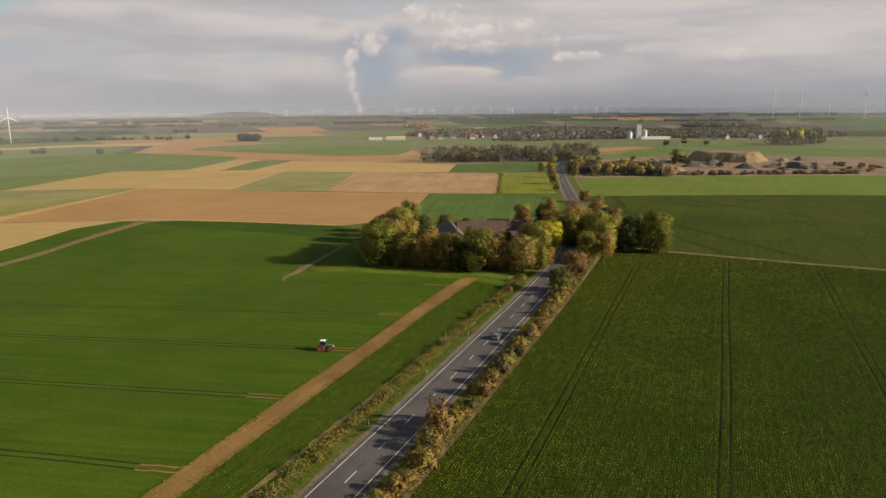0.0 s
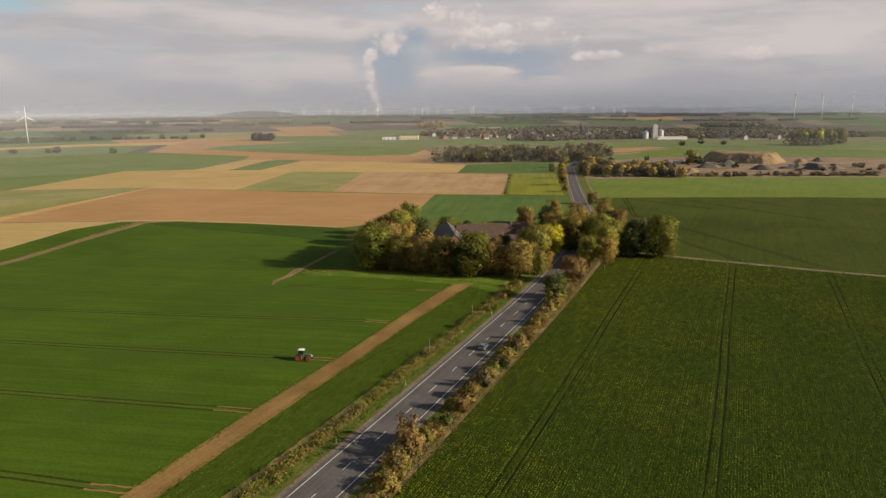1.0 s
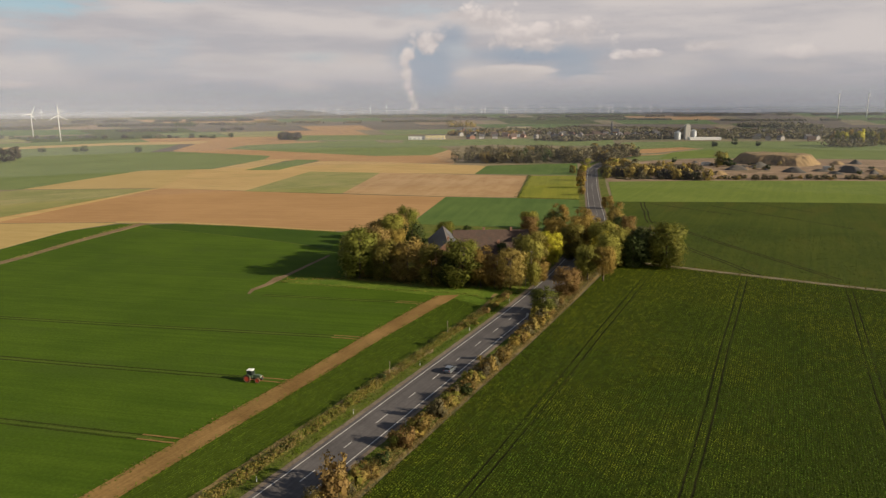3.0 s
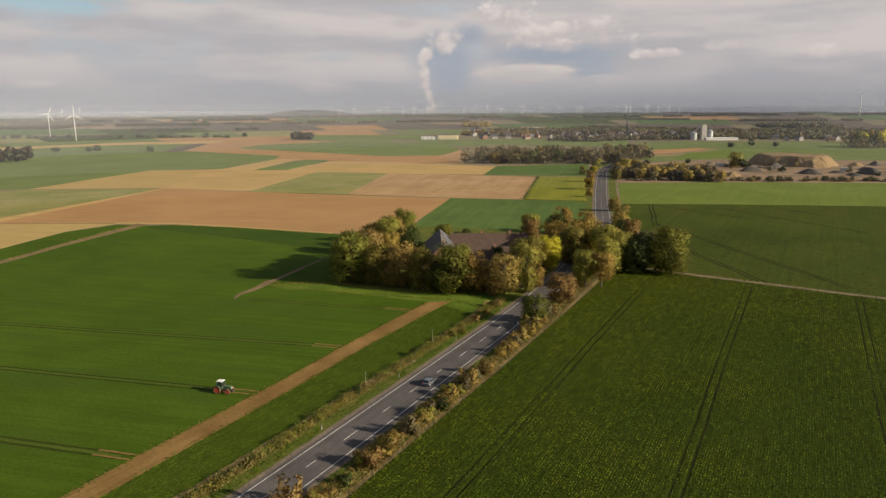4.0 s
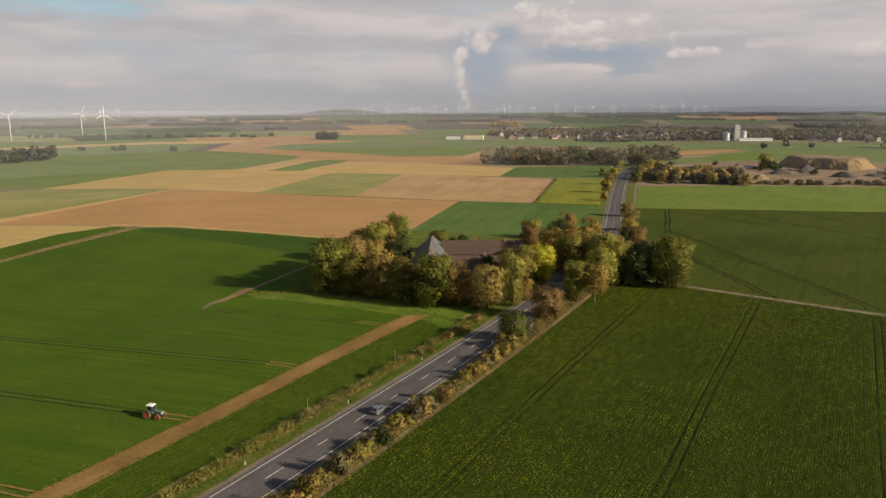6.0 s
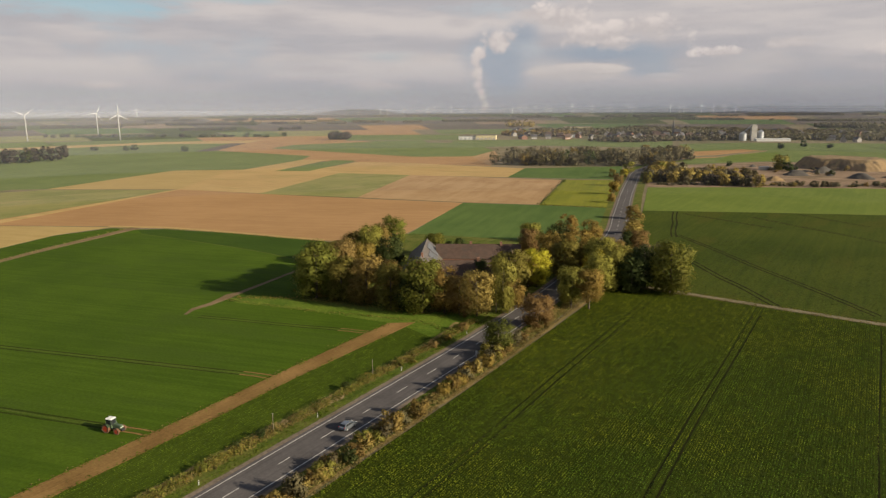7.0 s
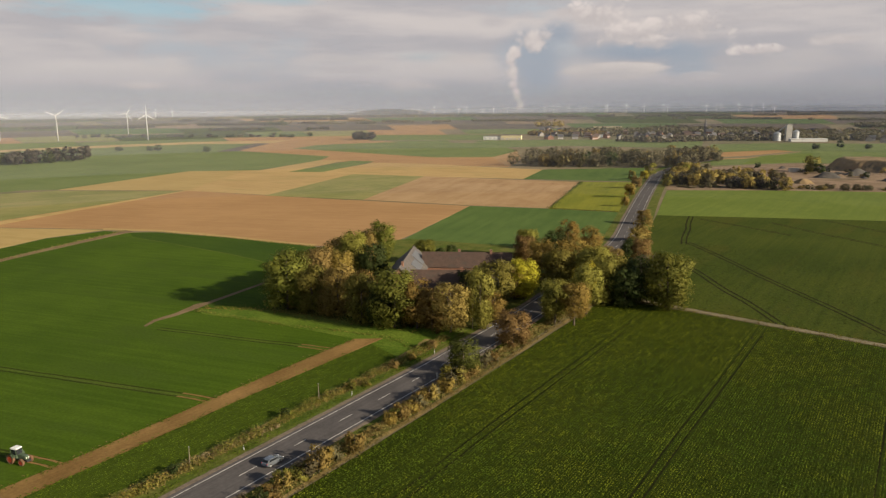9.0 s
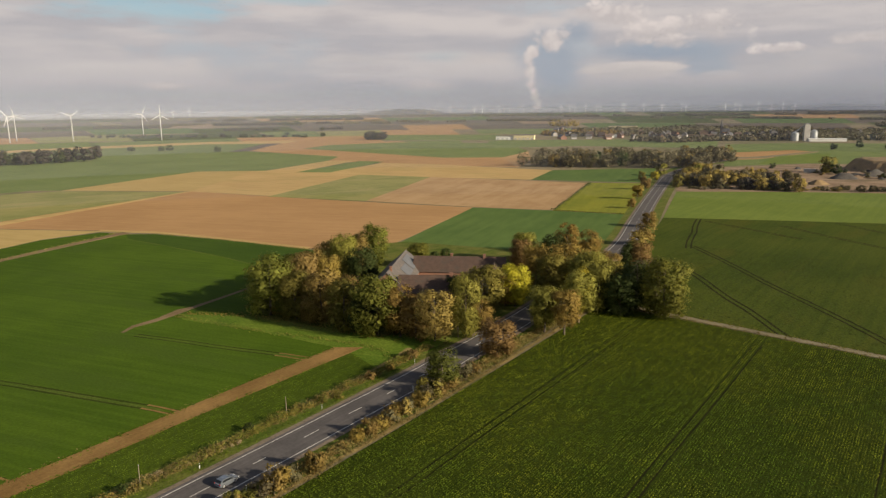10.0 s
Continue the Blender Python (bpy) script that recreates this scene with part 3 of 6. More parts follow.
# ---- land ----
ground_me = raw("ground", [(x, y, 0.0) for y in (-1500, 0, 400, 1200, 2500, 4960) for x in (-4960, -1500, -300, 300, 1500, 4960)],
                [(r * 6 + c, r * 6 + c + 1, r * 6 + c + 7, r * 6 + c + 6) for r in range(5) for c in range(5)])
tagged(part("ground", ground_me, M["ground"]), "flat open farmland reaching to the horizon", "ground", kind="structure")

# fields on the far side of the farm, each with its own crop
slab("tilled_field", [(-447.2, 445.8), (-342.9, 461.0), (-258.4, 477.7), (-211.6, 487.6), (-181.5, 386.8), (-172.3, 347.9), (-203.6, 338.6), (-259.5, 332.3), (-302.8, 324.3), (-332.8, 311.0), (-390.3, 281.4), (-394.5, 248.8), (-402.2, 252.5)], 0.05, M["brown"], "large bare tilled field of light brown soil")
slab("stubble_field", [(-542.4, 394.4), (-590.8, 552.5), (-536.7, 592.4), (-422.5, 625.7), (-369.6, 459.4), (-447.2, 445.8)], 0.06, M["tan"], "dry tan stubble field with a straw-coloured end")
slab("straw_field", [(-542.4, 394.4), (-566.3, 470.8), (-590.8, 552.5), (-542.5, 582.5), (-447.2, 445.8)], 0.08, M["straw"], "straw-yellow harvested field")
slab("thin_crop_field", [(-423.6, 611.9), (-351.4, 627.4), (-291.4, 475.5), (-369.0, 455.8)], 0.07, M["pale_green"], "pale green field with a thin young crop")
slab("harrowed_field", [(-351.4, 627.4), (-211.0, 654.2), (-164.5, 504.8), (-213.0, 490.2), (-291.4, 475.5)], 0.06, M["brown_lined"], "brown harrowed field with pale working lines")
slab("mustard_field", [(-209.7, 654.9), (-171.4, 673.4), (-122.1, 513.5), (-163.8, 505.1)], 0.12, M["yellow_green"], "yellow-green field of flowering catch crop")
slab("winter_crop_field", [(-211.6, 487.6), (-163.4, 502.1), (-121.3, 510.9), (-93.9, 417.8), (-80.0, 365.9), (-166.5, 344.1), (-179.6, 383.6)], 0.09, M["near_green"], "green field of winter crop behind the farm")
slab("winter_crop_field", [(-288.1, 739.4), (-209.0, 807.4), (-171.1, 679.1), (-262.5, 652.0)], 0.09, M["near_green"], "green field of winter crop before the wood")
slab("stubble_field", [(-468.1, 617.8), (-494.0, 726.2), (-425.0, 740.2), (-288.1, 739.4), (-262.5, 652.0), (-427.3, 603.6)], 0.05, M["tan"], "pale tan stubble field")
slab("stubble_field", [(-534.0, 593.7), (-573.0, 718.3), (-546.1, 740.5), (-495.3, 598.0)], 0.07, M["tan"], "narrow pale stubble strip")
slab("winter_crop_field", [(-495.3, 598.0), (-536.4, 735.1), (-504.7, 740.0), (-463.9, 612.9)], 0.10, M["mid_green"], "narrow dark green crop strip")
slab("ploughed_field", [(-822.6, 766.5), (-812.5, 798.5), (-953.2, 995.3), (-967.3, 968.9)], 0.06, M["dark_soil"], "freshly ploughed dark soil strip")
slab("tilled_field", [(-812.5, 798.5), (-953.2, 995.3), (-786.0, 1106.6), (-415.0, 909.6), (-332.9, 749.5), (-494.0, 726.2), (-566.8, 711.4), (-609.6, 775.4)], 0.04, M["brown"], "bare reddish brown field")
slab("winter_crop_field", [(-778.5, 872.3), (-811.6, 957.9), (-761.5, 1074.6), (-577.1, 1131.2), (-447.4, 972.9), (-418.6, 861.6), (-479.2, 823.2)], 0.09, M["mid_green"], "long green field of winter crop")
slab("tilled_field", [(-413.8, 852.8), (-447.4, 972.9), (-368.6, 841.8), (-332.9, 749.5)], 0.11, M["brown_lined"], "small brown field by the wood")
slab("winter_crop_field", [(-566.2, 316.3), (-564.4, 379.3), (-542.4, 394.4), (-590.8, 552.5), (-536.7, 592.4), (-573.0, 718.3), (-609.6, 775.4), (-802.1, 789.2), (-822.6, 766.5), (-967.3, 968.9), (-1051.5, 894.0), (-1121.2, 692.4), (-1107.7, 562.4)], 0.03, M["mid_green"], "wide blue-green field of winter crop")
slab("thin_crop_field", [(-538.6, 392.1), (-447.3, 441.5), (-409.2, 292.1), (-410.3, 256.3), (-565.8, 330.9)], 0.04, M["pale_green"], "pale green wedge of thin crop")
slab("stubble_field", [(-447.3, 441.5), (-445.2, 446.9), (-396.4, 284.8), (-394.5, 248.8), (-408.2, 255.4), (-409.2, 292.1)], 0.09, M["tan"], "pale headland strip along the tilled field")
slab("straw_field", [(-394.5, 248.8), (-388.3, 280.3), (-329.7, 310.5), (-332.6, 280.8), (-318.5, 241.0), (-306.9, 206.8)], 0.04, M["straw"], "straw-coloured stubble field")
slab("grass_margin", [(-326.3, 308.0), (-314.8, 311.8), (-298.9, 258.9), (-284.6, 196.1), (-306.9, 206.8), (-317.1, 240.3), (-331.0, 279.8)], 0.05, M["cereal"], "narrow green crop wedge beside the track")
slab("tilled_field", [(-1168.7, 719.1), (-1102.0, 933.6), (-980.1, 1049.5), (-923.9, 967.0), (-1035.6, 881.5), (-1106.2, 683.9), (-1121.3, 568.5), (-1179.1, 594.8)], 0.07, M["tan"], "long tan field before a row of hedges")

# the near side
slab("cereal_field", [(-86.1, -190), (-89.4, 85), (-91.4, 128), (-92.3, 170), (-93.6, 195), (-94.7, 230), (-94.5, 246), (-106.2, 251.7), (-125.1, 245.6), (-153.2, 240.0), (-157.5, 240.3), (-135.9, 251.8), (-180.4, 313.3), (-195.6, 337.4), (-256.9, 329.7), (-298.1, 320.4), (-310.5, 312.0), (-296.3, 257.2), (-282.1, 187.2), (-420, 120), (-420, -190)], 0.08, M["cereal"], "wide smooth dark green field of young cereal")
slab("headland_track", [(-80.0, -190), (-83.8, 87), (-85.6, 132), (-87.0, 177), (-88.3, 200), (-88.6, 238), (-88.8, 251.7), (-95.4, 246.7), (-95.0, 230), (-93.8, 195), (-92.5, 170), (-91.6, 128), (-89.6, 85), (-86.3, -190)], 0.10, M["dirt"], "bare brown loam strip between two crops")
slab("row_crop_soil", [(-71.4, -190), (-73.4, 91), (-73.6, 141), (-74.0, 195), (-74.6, 229), (-74.6, 244), (-86, 249), (-88.8, 246), (-88.8, 238), (-88.5, 200), (-87.2, 177), (-85.8, 132), (-84.0, 87), (-80.2, -190)], 0.06, M["row_soil"], "soil under the row crop beside the road", "soil")
slab("grass_margin", [(-158.6, 241.5), (-136.7, 254.1), (-110.2, 257.8), (-90.5, 262.5), (-74.6, 273.4), (-71.9, 258.6), (-74.9, 248.5), (-87.2, 252.6), (-95.4, 246.7), (-124.3, 244.4), (-152.1, 238.8)], 0.12, M["grass"], "rough bright grass strip before the farm trees", "grass")
slab("grass_margin", [(-97, 251), (-88, 246), (-74, 241), (-70, 262), (-96, 260)], 0.066, M["grass"], "rough grass at the end of the row crop", "grass")
slab("farmyard", [(-178.8, 311.3), (-197.6, 339.9), (-174.9, 376.0), (-87.9, 393.5), (-73, 300), (-74.6, 273.4), (-90.5, 262.5), (-110.2, 257.8), (-137.6, 253.6)], 0.11, M["verge"], "leaf-strewn grass under the farm trees", "grass")
slab("loam_track", [(-156.3, 220.9), (-159.5, 226.4), (-160.0, 234.6), (-163.4, 244.5), (-162.5, 248.8), (-164.7, 261.7), (-169.4, 287.8), (-167.6, 286.3), (-162.7, 260.7), (-160.2, 248.1), (-158.6, 241.5), (-157.2, 232.6), (-157.4, 225.9), (-155.0, 220.9)], 0.14, M["track"], "narrow loam track leading to the farm", "track")
slab("loam_track", [(-319.7, 315.6), (-309.8, 314.4), (-309.6, 306.3), (-296.3, 257.2), (-284.8, 222.1), (-277.2, 184.9), (-282.1, 187.2), (-290.5, 225.3), (-303.0, 261.5), (-315.0, 305.5)], 0.13, M["track"], "bare loam track along the field edge", "track")
slab("loam_track", [(-334.5, 312.3), (-304.3, 325.7), (-260.8, 333.6), (-203.4, 340.5), (-200.9, 337.3), (-257.5, 330.3), (-300.4, 322.4), (-330.2, 309.1)], 0.13, M["tan"], "pale sandy track between the fields", "track")

thin = ribbon(bmesh.new(), *curve_at([(-296, 304.6), (-274, 305.4), (-248, 304.9), (-224, 304.4), (-200, 302.2), (-172, 296.5)], 3.0), -0.45, 0.45, 0.098, wob=0.15, seed=12)
tagged(part("wheel_tracks", thin, M["tram_edge"]), "thin pale trodden line through the cereal", "wheel tracks", kind="structure")
slab("cereal_strip", [(-297, 306), (-274, 306.4), (-248, 305.9), (-224, 305.4), (-200, 303.2), (-176, 298), (-190, 326), (-197, 336.2), (-256.9, 328.6), (-298.1, 319.6), (-308.4, 311.6)], 0.094, M["cereal_dark"], "darker green cereal strip below the sandy track")
slab("beet_soil", [(-45.6, -190), (-47.5, 100), (-48.5, 160), (-49.3, 212), (-50.5, 257), (-53, 326), (-19, 323.6), (26, 318.8), (55, 316.8), (140, 308), (300, 295), (300, -190)], 0.06, M["beet_soil"], "dark soil under the beet crop", "soil")
slab("field_path", [(-56, 328.6), (-48, 327.6), (-19, 323.9), (2, 321.7), (26, 319.0), (55, 317.0), (330, 291), (330, 294), (55, 320.0), (26, 322.1), (2, 324.9), (-19, 327.2), (-48, 331), (-56, 331.8)], 0.12, M["gravel"], "pale gravel farm path between two crops", "path")
slab("dark_crop_field", [(-56, 331.8), (-48, 331), (-19, 327.2), (2, 324.9), (26, 322.1), (55, 320.0), (330, 294), (330, 640), (44.1, 566.3), (-38.1, 535.5), (-98.2, 510.7), (-78, 430), (-65, 360)], 0.10, M["dark_green"], "dark olive-green crop field beyond the path")
slab("fresh_crop_field", [(-98.2, 510.7), (-38.1, 535.5), (44.1, 566.3), (330, 640), (330, 800), (48.8, 716.8), (-56.7, 674.0), (-131.4, 632.8)], 0.11, M["light_green"], "light green field of fresh crop before the quarry")
slab("quarry_floor", [(-131.4, 632.8), (-56.7, 674.0), (48.8, 716.8), (330, 800), (330, 1010), (56.8, 972.4), (-91.3, 930.4), (-157.3, 847.8), (-165, 800), (-172, 745)], 0.05, M["quarry"], "sandy floor of a gravel works", "ground")
slab("far_crop_field", [(-160.8, 862.9), (-92.5, 939.1), (57.0, 981.1), (330, 1000), (330, 1390), (70.1, 1400.5), (-186.5, 1312.7), (-262.2, 1243.6)], 0.07, M["mid_green"], "green crop fields before the village")
slab("tilled_field", [(-214.9, 1048.4), (-150.4, 1144.9), (-116.6, 1118.0), (-151.8, 971.5), (-181.3, 937.4)], 0.10, M["brown"], "brown field at the bend of the road")
slab("fresh_crop_field", [(-145.6, 1029.9), (-99.8, 1099.2), (-82.1, 953.2), (-137.9, 899.8)], 0.11, M["light_green"], "bright green crop strip near the quarry")
slab("gravel_road", [(-196.6, 972.9), (-159.7, 1012.0), (-120.0, 1143.9), (-117.4, 1124.3), (-151.6, 987.7), (-189.6, 943.9)], 0.13, M["gravel"], "pale lane to the gravel works", "road")

slab("far_crop_field", [(-534.8, 1002.5), (-437.7, 1112.7), (-245.7, 1139.5), (-299.7, 1344.9), (-481.8, 1308.1), (-649.1, 1189.4)], 0.045, M["mid_green"], "green crop field between wood and village")

# strips of far farmland
rnd = random.Random(4)
far_mats = ["mid_green", "mid_green", "pale_green", "tan", "brown", "dark_green", "light_green", "dark_green", "mid_green", "brown"]
far_words = dict(mid_green="green crop", pale_green="pale green thin crop", tan="tan stubble", brown="bare brown soil", straw="straw-yellow stubble", light_green="fresh green crop", dark_green="dark green crop", dark_soil="dark ploughed soil", near_green="green winter crop", quarry="sandy brown soil")
for ring, (r0, r1) in enumerate(((1130, 1330), (1330, 1560), (1560, 1900), (1900, 2350), (2350, 2950), (2950, 3700), (3700, 4850))):
    a = -12.0
    while a < 74:
        b = a + rnd.uniform(4, 11)
        if ring < 2 and a < 28:
            a = b
            continue
        kind = rnd.choice(far_mats if ring < 3 else ["dark_soil", "dark_soil", "near_green", "dark_soil", "quarry", "dark_green", "near_green", "dark_green", "brown"])
        s = rnd.uniform(-0.04, 0.04)
        pts = []
        for rr, w in ((r0, a), (r0 * (1 + s), b), (r1 * (1 + s), b + 1.0), (r1, a + 1.0)):
            pts.append((22 - rr * math.sin(radians(w)), 58 + rr * math.cos(radians(w))))
        slab("far_field", pts, 0.02 + 0.004 * (ring % 2), M[kind], "distant field of " + far_words[kind])
        a = b + rnd.choice((0, 0, 1.5))

# ---- road ----
ROAD = [(-56.3, -200), (-58.6, 0), (-59.3, 60), (-59.9, 98), (-60.5, 140), (-61.5, 185), (-62.2, 215), (-63.3, 250), (-66.8, 300), (-74.4, 360), (-86.0, 424), (-106, 493), (-130.5, 578), (-158.4, 680), (-174.5, 742), (-181, 790), (-184.5, 835), (-186, 880), (-180, 940)]
line, across = curve_at(ROAD, 1.5)
bm = ribbon(bmesh.new(), line, across, -13.5, 11.2, 0.085)
tagged(part("verge", bm, M["verge"]), "grass verge with faded autumn grass along the road", "verge", kind="structure")
bm = ribbon(bmesh.new(), line, across, -5.9, 5.6, 0.16, wob=0.16, seed=3)
ribbon(bm, line, across, -6.0, -5.9, 0.10)
tagged(part("road_shoulder", bm, M["shoulder"]), "worn gravel shoulder beside the asphalt", "shoulder", kind="structure")
bm = bmesh.new()
ribbon(bm, line, across, -4.75, 4.75, 0.20)
ribbon(bm, line, across, -4.85, -4.75, 0.12)
ribbon(bm, line, across, 4.75, 4.85, 0.12)
road = tagged(part("road", bm, M["asphalt"]), "grey asphalt country road with worn white markings", "road", kind="structure")
for side in (-3.85, 3.85):
    part("edge_line", ribbon(bmesh.new(), line, across, side - 0.09, side + 0.09, 0.206), M["paint"], road, "white edge line")
dist, mark, idx = [0.0], None, []
for p, q in zip(line, line[1:]):
    dist.append(dist[-1] + (q - p).length)
dist = np.array(dist)
home = dist[int(np.argmin([abs(p.y) for p in line]))]
for k in range(77):
    s0 = home + 100.2 - 22 * 12.95 + k * 12.95
    a, b = int(np.searchsorted(dist, s0)), int(np.searchsorted(dist, s0 + 5.3))
    if b - a > 1 and b < len(line):
        part("centre_dash", ribbon(bmesh.new(), line, across, -0.09, 0.09, 0.206, a, b), M["paint"], road)
tagged(part("dry_strip", ribbon(bmesh.new(), *curve_at([(-46.4, -190), (-48.4, 60), (-48.4, 101), (-49.4, 161), (-50.2, 212), (-51.4, 257), (-54.2, 326)], 2.0), -0.5, 0.4, 0.13, wob=0.3, seed=8), M["dry"]), "strip of bleached dry grass at the field edge", "grass", kind="structure")
tagged(part("dry_strip", ribbon(bmesh.new(), *curve_at([(-71.2, -190), (-73.2, 60), (-73.2, 141), (-73.6, 195), (-74.2, 232), (-78, 258)], 2.0), -0.5, 0.7, 0.13, wob=0.25, seed=9), M["dry"]), "narrow strip of bleached dry grass by the hedge", "grass", kind="structure")


# ---- wheel tracks in the crops ----
def tracks(a, b, mat, label, wide=0.62, gap=1.9, z=0.086):
    a, b = Vector((*a, 0)), Vector((*b, 0))
    wav = min(0.3, 0.004 * (b - a).length)
    mid = [(a.lerp(b, i / 6).x + wav * math.sin(i * 2.1 + a.y), a.lerp(b, i / 6).y + wav * math.cos(i * 1.7 + a.x)) for i in range(7)]
    ln, ac = curve_at(mid, 3)
    bm = bmesh.new()
    for s in (-gap / 2, gap / 2):
        ribbon(bm, ln, ac, s - wide / 2, s + wide / 2, z, wob=0.1, seed=int(a.y))
    return tagged(part("wheel_tracks", bm, mat), label, "wheel tracks", kind="structure")


for a, b in (((-90, 93.9), (-260, 60)), ((-92, 128.4), (-300, 79.5)), ((-93, 162.2), (-330, 103)), ((-94, 197), (-330, 131)), ((-96, 236.3), (-150, 222))):
    tracks(a, b, M["tramline"], "dark pressed wheel tracks through the cereal", 0.7)
    tracks((a[0] - 3, a[1] - 0.75), (b[0], b[1] - 0.1), M["tram_edge"], "paler thin cereal between the wheel tracks", 0.5, 0.75, 0.0835)
    tracks((a[0] + 1.5, a[1] + 0.3), (a[0] - 8.0, a[1] - 1.9), M["dirt"], "bare loam where wheel tracks leave the headland", 0.55, 1.9, 0.105)
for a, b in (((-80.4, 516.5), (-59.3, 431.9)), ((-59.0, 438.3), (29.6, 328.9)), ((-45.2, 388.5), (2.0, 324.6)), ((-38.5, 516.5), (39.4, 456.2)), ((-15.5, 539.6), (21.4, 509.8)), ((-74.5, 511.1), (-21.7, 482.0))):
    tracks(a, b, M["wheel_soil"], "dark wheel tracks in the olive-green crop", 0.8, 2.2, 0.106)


# ---- crops ----
def plants(name, xs, ys, mat, label, size, high, per, skip, seed, category, slant=0.0, upright=0.75, lean=0.54):
    rng = np.random.default_rng(seed)
    gx, gy = np.meshgrid(xs + rng.uniform(-0.07, 0.07, len(xs)), ys)
    at = np.stack([gx.ravel(), gy.ravel()], 1)
    at += rng.normal(0, 0.05, at.shape) + np.stack([np.zeros(len(at)), rng.uniform(-0.16, 0.16, len(at))], 1)
    at[:, 0] -= slant * (at[:, 1] - 107)
    at = at[~skip(at)]
    at = at[rng.random(len(at)) > 0.05]
    n = len(at)
    at = np.repeat(at, per, 0)
    ang = rng.uniform(0, 2 * math.pi, n * per)
    out = np.stack([np.cos(ang), np.sin(ang)], 1)
    grow = np.repeat(0.75 + 0.5 * rng.random(n), per)
    place = np.concatenate([at + out * (0.28 * size * grow)[:, None], (0.05 + high * grow * rng.uniform(0.5, 1.0, n * per))[:, None]], 1)
    facing = np.concatenate([out * lean, np.full((n * per, 1), upright)], 1) + rng.normal(0, 0.18, (n * per, 3))
    v, f = cards(rng, place, facing, size * grow, 0.62)
    return tagged(part(name, raw(name, v, f), mat), label, category, kind="stuff")


def beet_gap(p):
    x = p[:, 0] + (p[:, 1] - 107) * 0.0205
    gap = np.zeros(len(p), bool)
    for c in (-31.9, 1.5, 35.4, 69.5):
        for s in (-0.95, 0.95):
            gap |= np.abs(x - c - s) < 0.24
    left = np.interp(p[:, 1], [20, 100, 160, 212, 257, 326], [-47.3, -47.2, -48.2, -49.0, -50.2, -52.7])
    far = np.interp(p[:, 0], [-57, -48, -19, 2, 26, 55, 160], [327.5, 326.6, 323.0, 320.8, 318.1, 316.0, 306])
    return gap | (p[:, 0] < left) | (p[:, 1] > far) | (p[:, 0] > 14 + 0.16 * p[:, 1]) | (p[:, 1] < 109 + 0.396 * p[:, 0])


ys = np.arange(60, 328, 0.31)
xs = np.arange(-54.5, 88, 0.50)
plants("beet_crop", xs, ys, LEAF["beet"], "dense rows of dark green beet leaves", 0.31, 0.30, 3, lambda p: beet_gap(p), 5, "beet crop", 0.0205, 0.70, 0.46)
# dark strips deepen the shade in the wheel gaps of the beet
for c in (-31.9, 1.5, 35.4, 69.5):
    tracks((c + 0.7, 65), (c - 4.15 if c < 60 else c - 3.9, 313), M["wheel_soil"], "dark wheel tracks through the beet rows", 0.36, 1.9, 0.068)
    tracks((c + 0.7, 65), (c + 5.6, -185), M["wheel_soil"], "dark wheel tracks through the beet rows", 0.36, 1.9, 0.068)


def row_gap(p):
    left = np.interp(p[:, 1], [20, 87, 132, 191, 240], [-81.9, -83.7, -85.5, -88.0, -88.2])
    right = np.interp(p[:, 1], [20, 141, 195, 240, 252], [-73.8, -73.9, -74.3, -75.5, -84.0])
    return (p[:, 0] < left) | (p[:, 0] > right) | (p[:, 1] > 247 + 1.5 * np.sin(p[:, 0] * 0.7) - 0.5 * np.clip(p[:, 0] + 86, 0, 20) + 2.0 * np.sin(p[:, 1] * 9.1 + p[:, 0] * 5.3))


plants("row_crop", np.arange(-89, -71, 0.62), np.arange(60, 258, 0.24), LEAF["rowcrop"], "straight rows of low green leafy crop", 0.24, 0.12, 4, row_gap, 6, "row crop")


# ---- verge growth ----
def growth(name, centre, lo, hi, y0, y1, count, mat, label, size, high, seed, holes=0.45):
    """Weeds, grass tufts and low shrubs in a ragged strip beside the road."""
    rng = np.random.default_rng(seed)
    y = rng.uniform(y0, y1, count)
    u = rng.uniform(lo, hi, count)
    wave = np.sin(y * 0.31 + seed) + np.sin(y * 0.13 + 2 * seed) + np.sin(y * 0.83)
    ok = wave > rng.normal(-2.0 * (1 - holes), 0.8, count)
    y, u, wave = y[ok], u[ok], wave[ok]
    ln = np.array([(p.x, p.y) for p in line])
    x = np.interp(y, ln[:, 1], ln[:, 0]) + centre + u
    n, per = len(x), 7
    hgt = high * np.clip(0.45 + 0.22 * wave + rng.normal(0, 0.2, n), 0.2, 1.3)
    base = np.repeat(np.stack([x, y], 1), per, 0) + rng.normal(0, 0.35, (n * per, 2))
    z = 0.1 + np.repeat(hgt, per) * rng.uniform(0.1, 1.0, n * per)
    face = rng.normal(size=(n * per, 3)) + np.array([0, 0, 0.5])
    v, f = cards(rng, np.concatenate([base, z[:, None]], 1), face, size * rng.uniform(0.5, 1.4, n * per), 0.6)
    return tagged(part(name, raw(name, v, f), mat), label, "verge growth", kind="stuff")


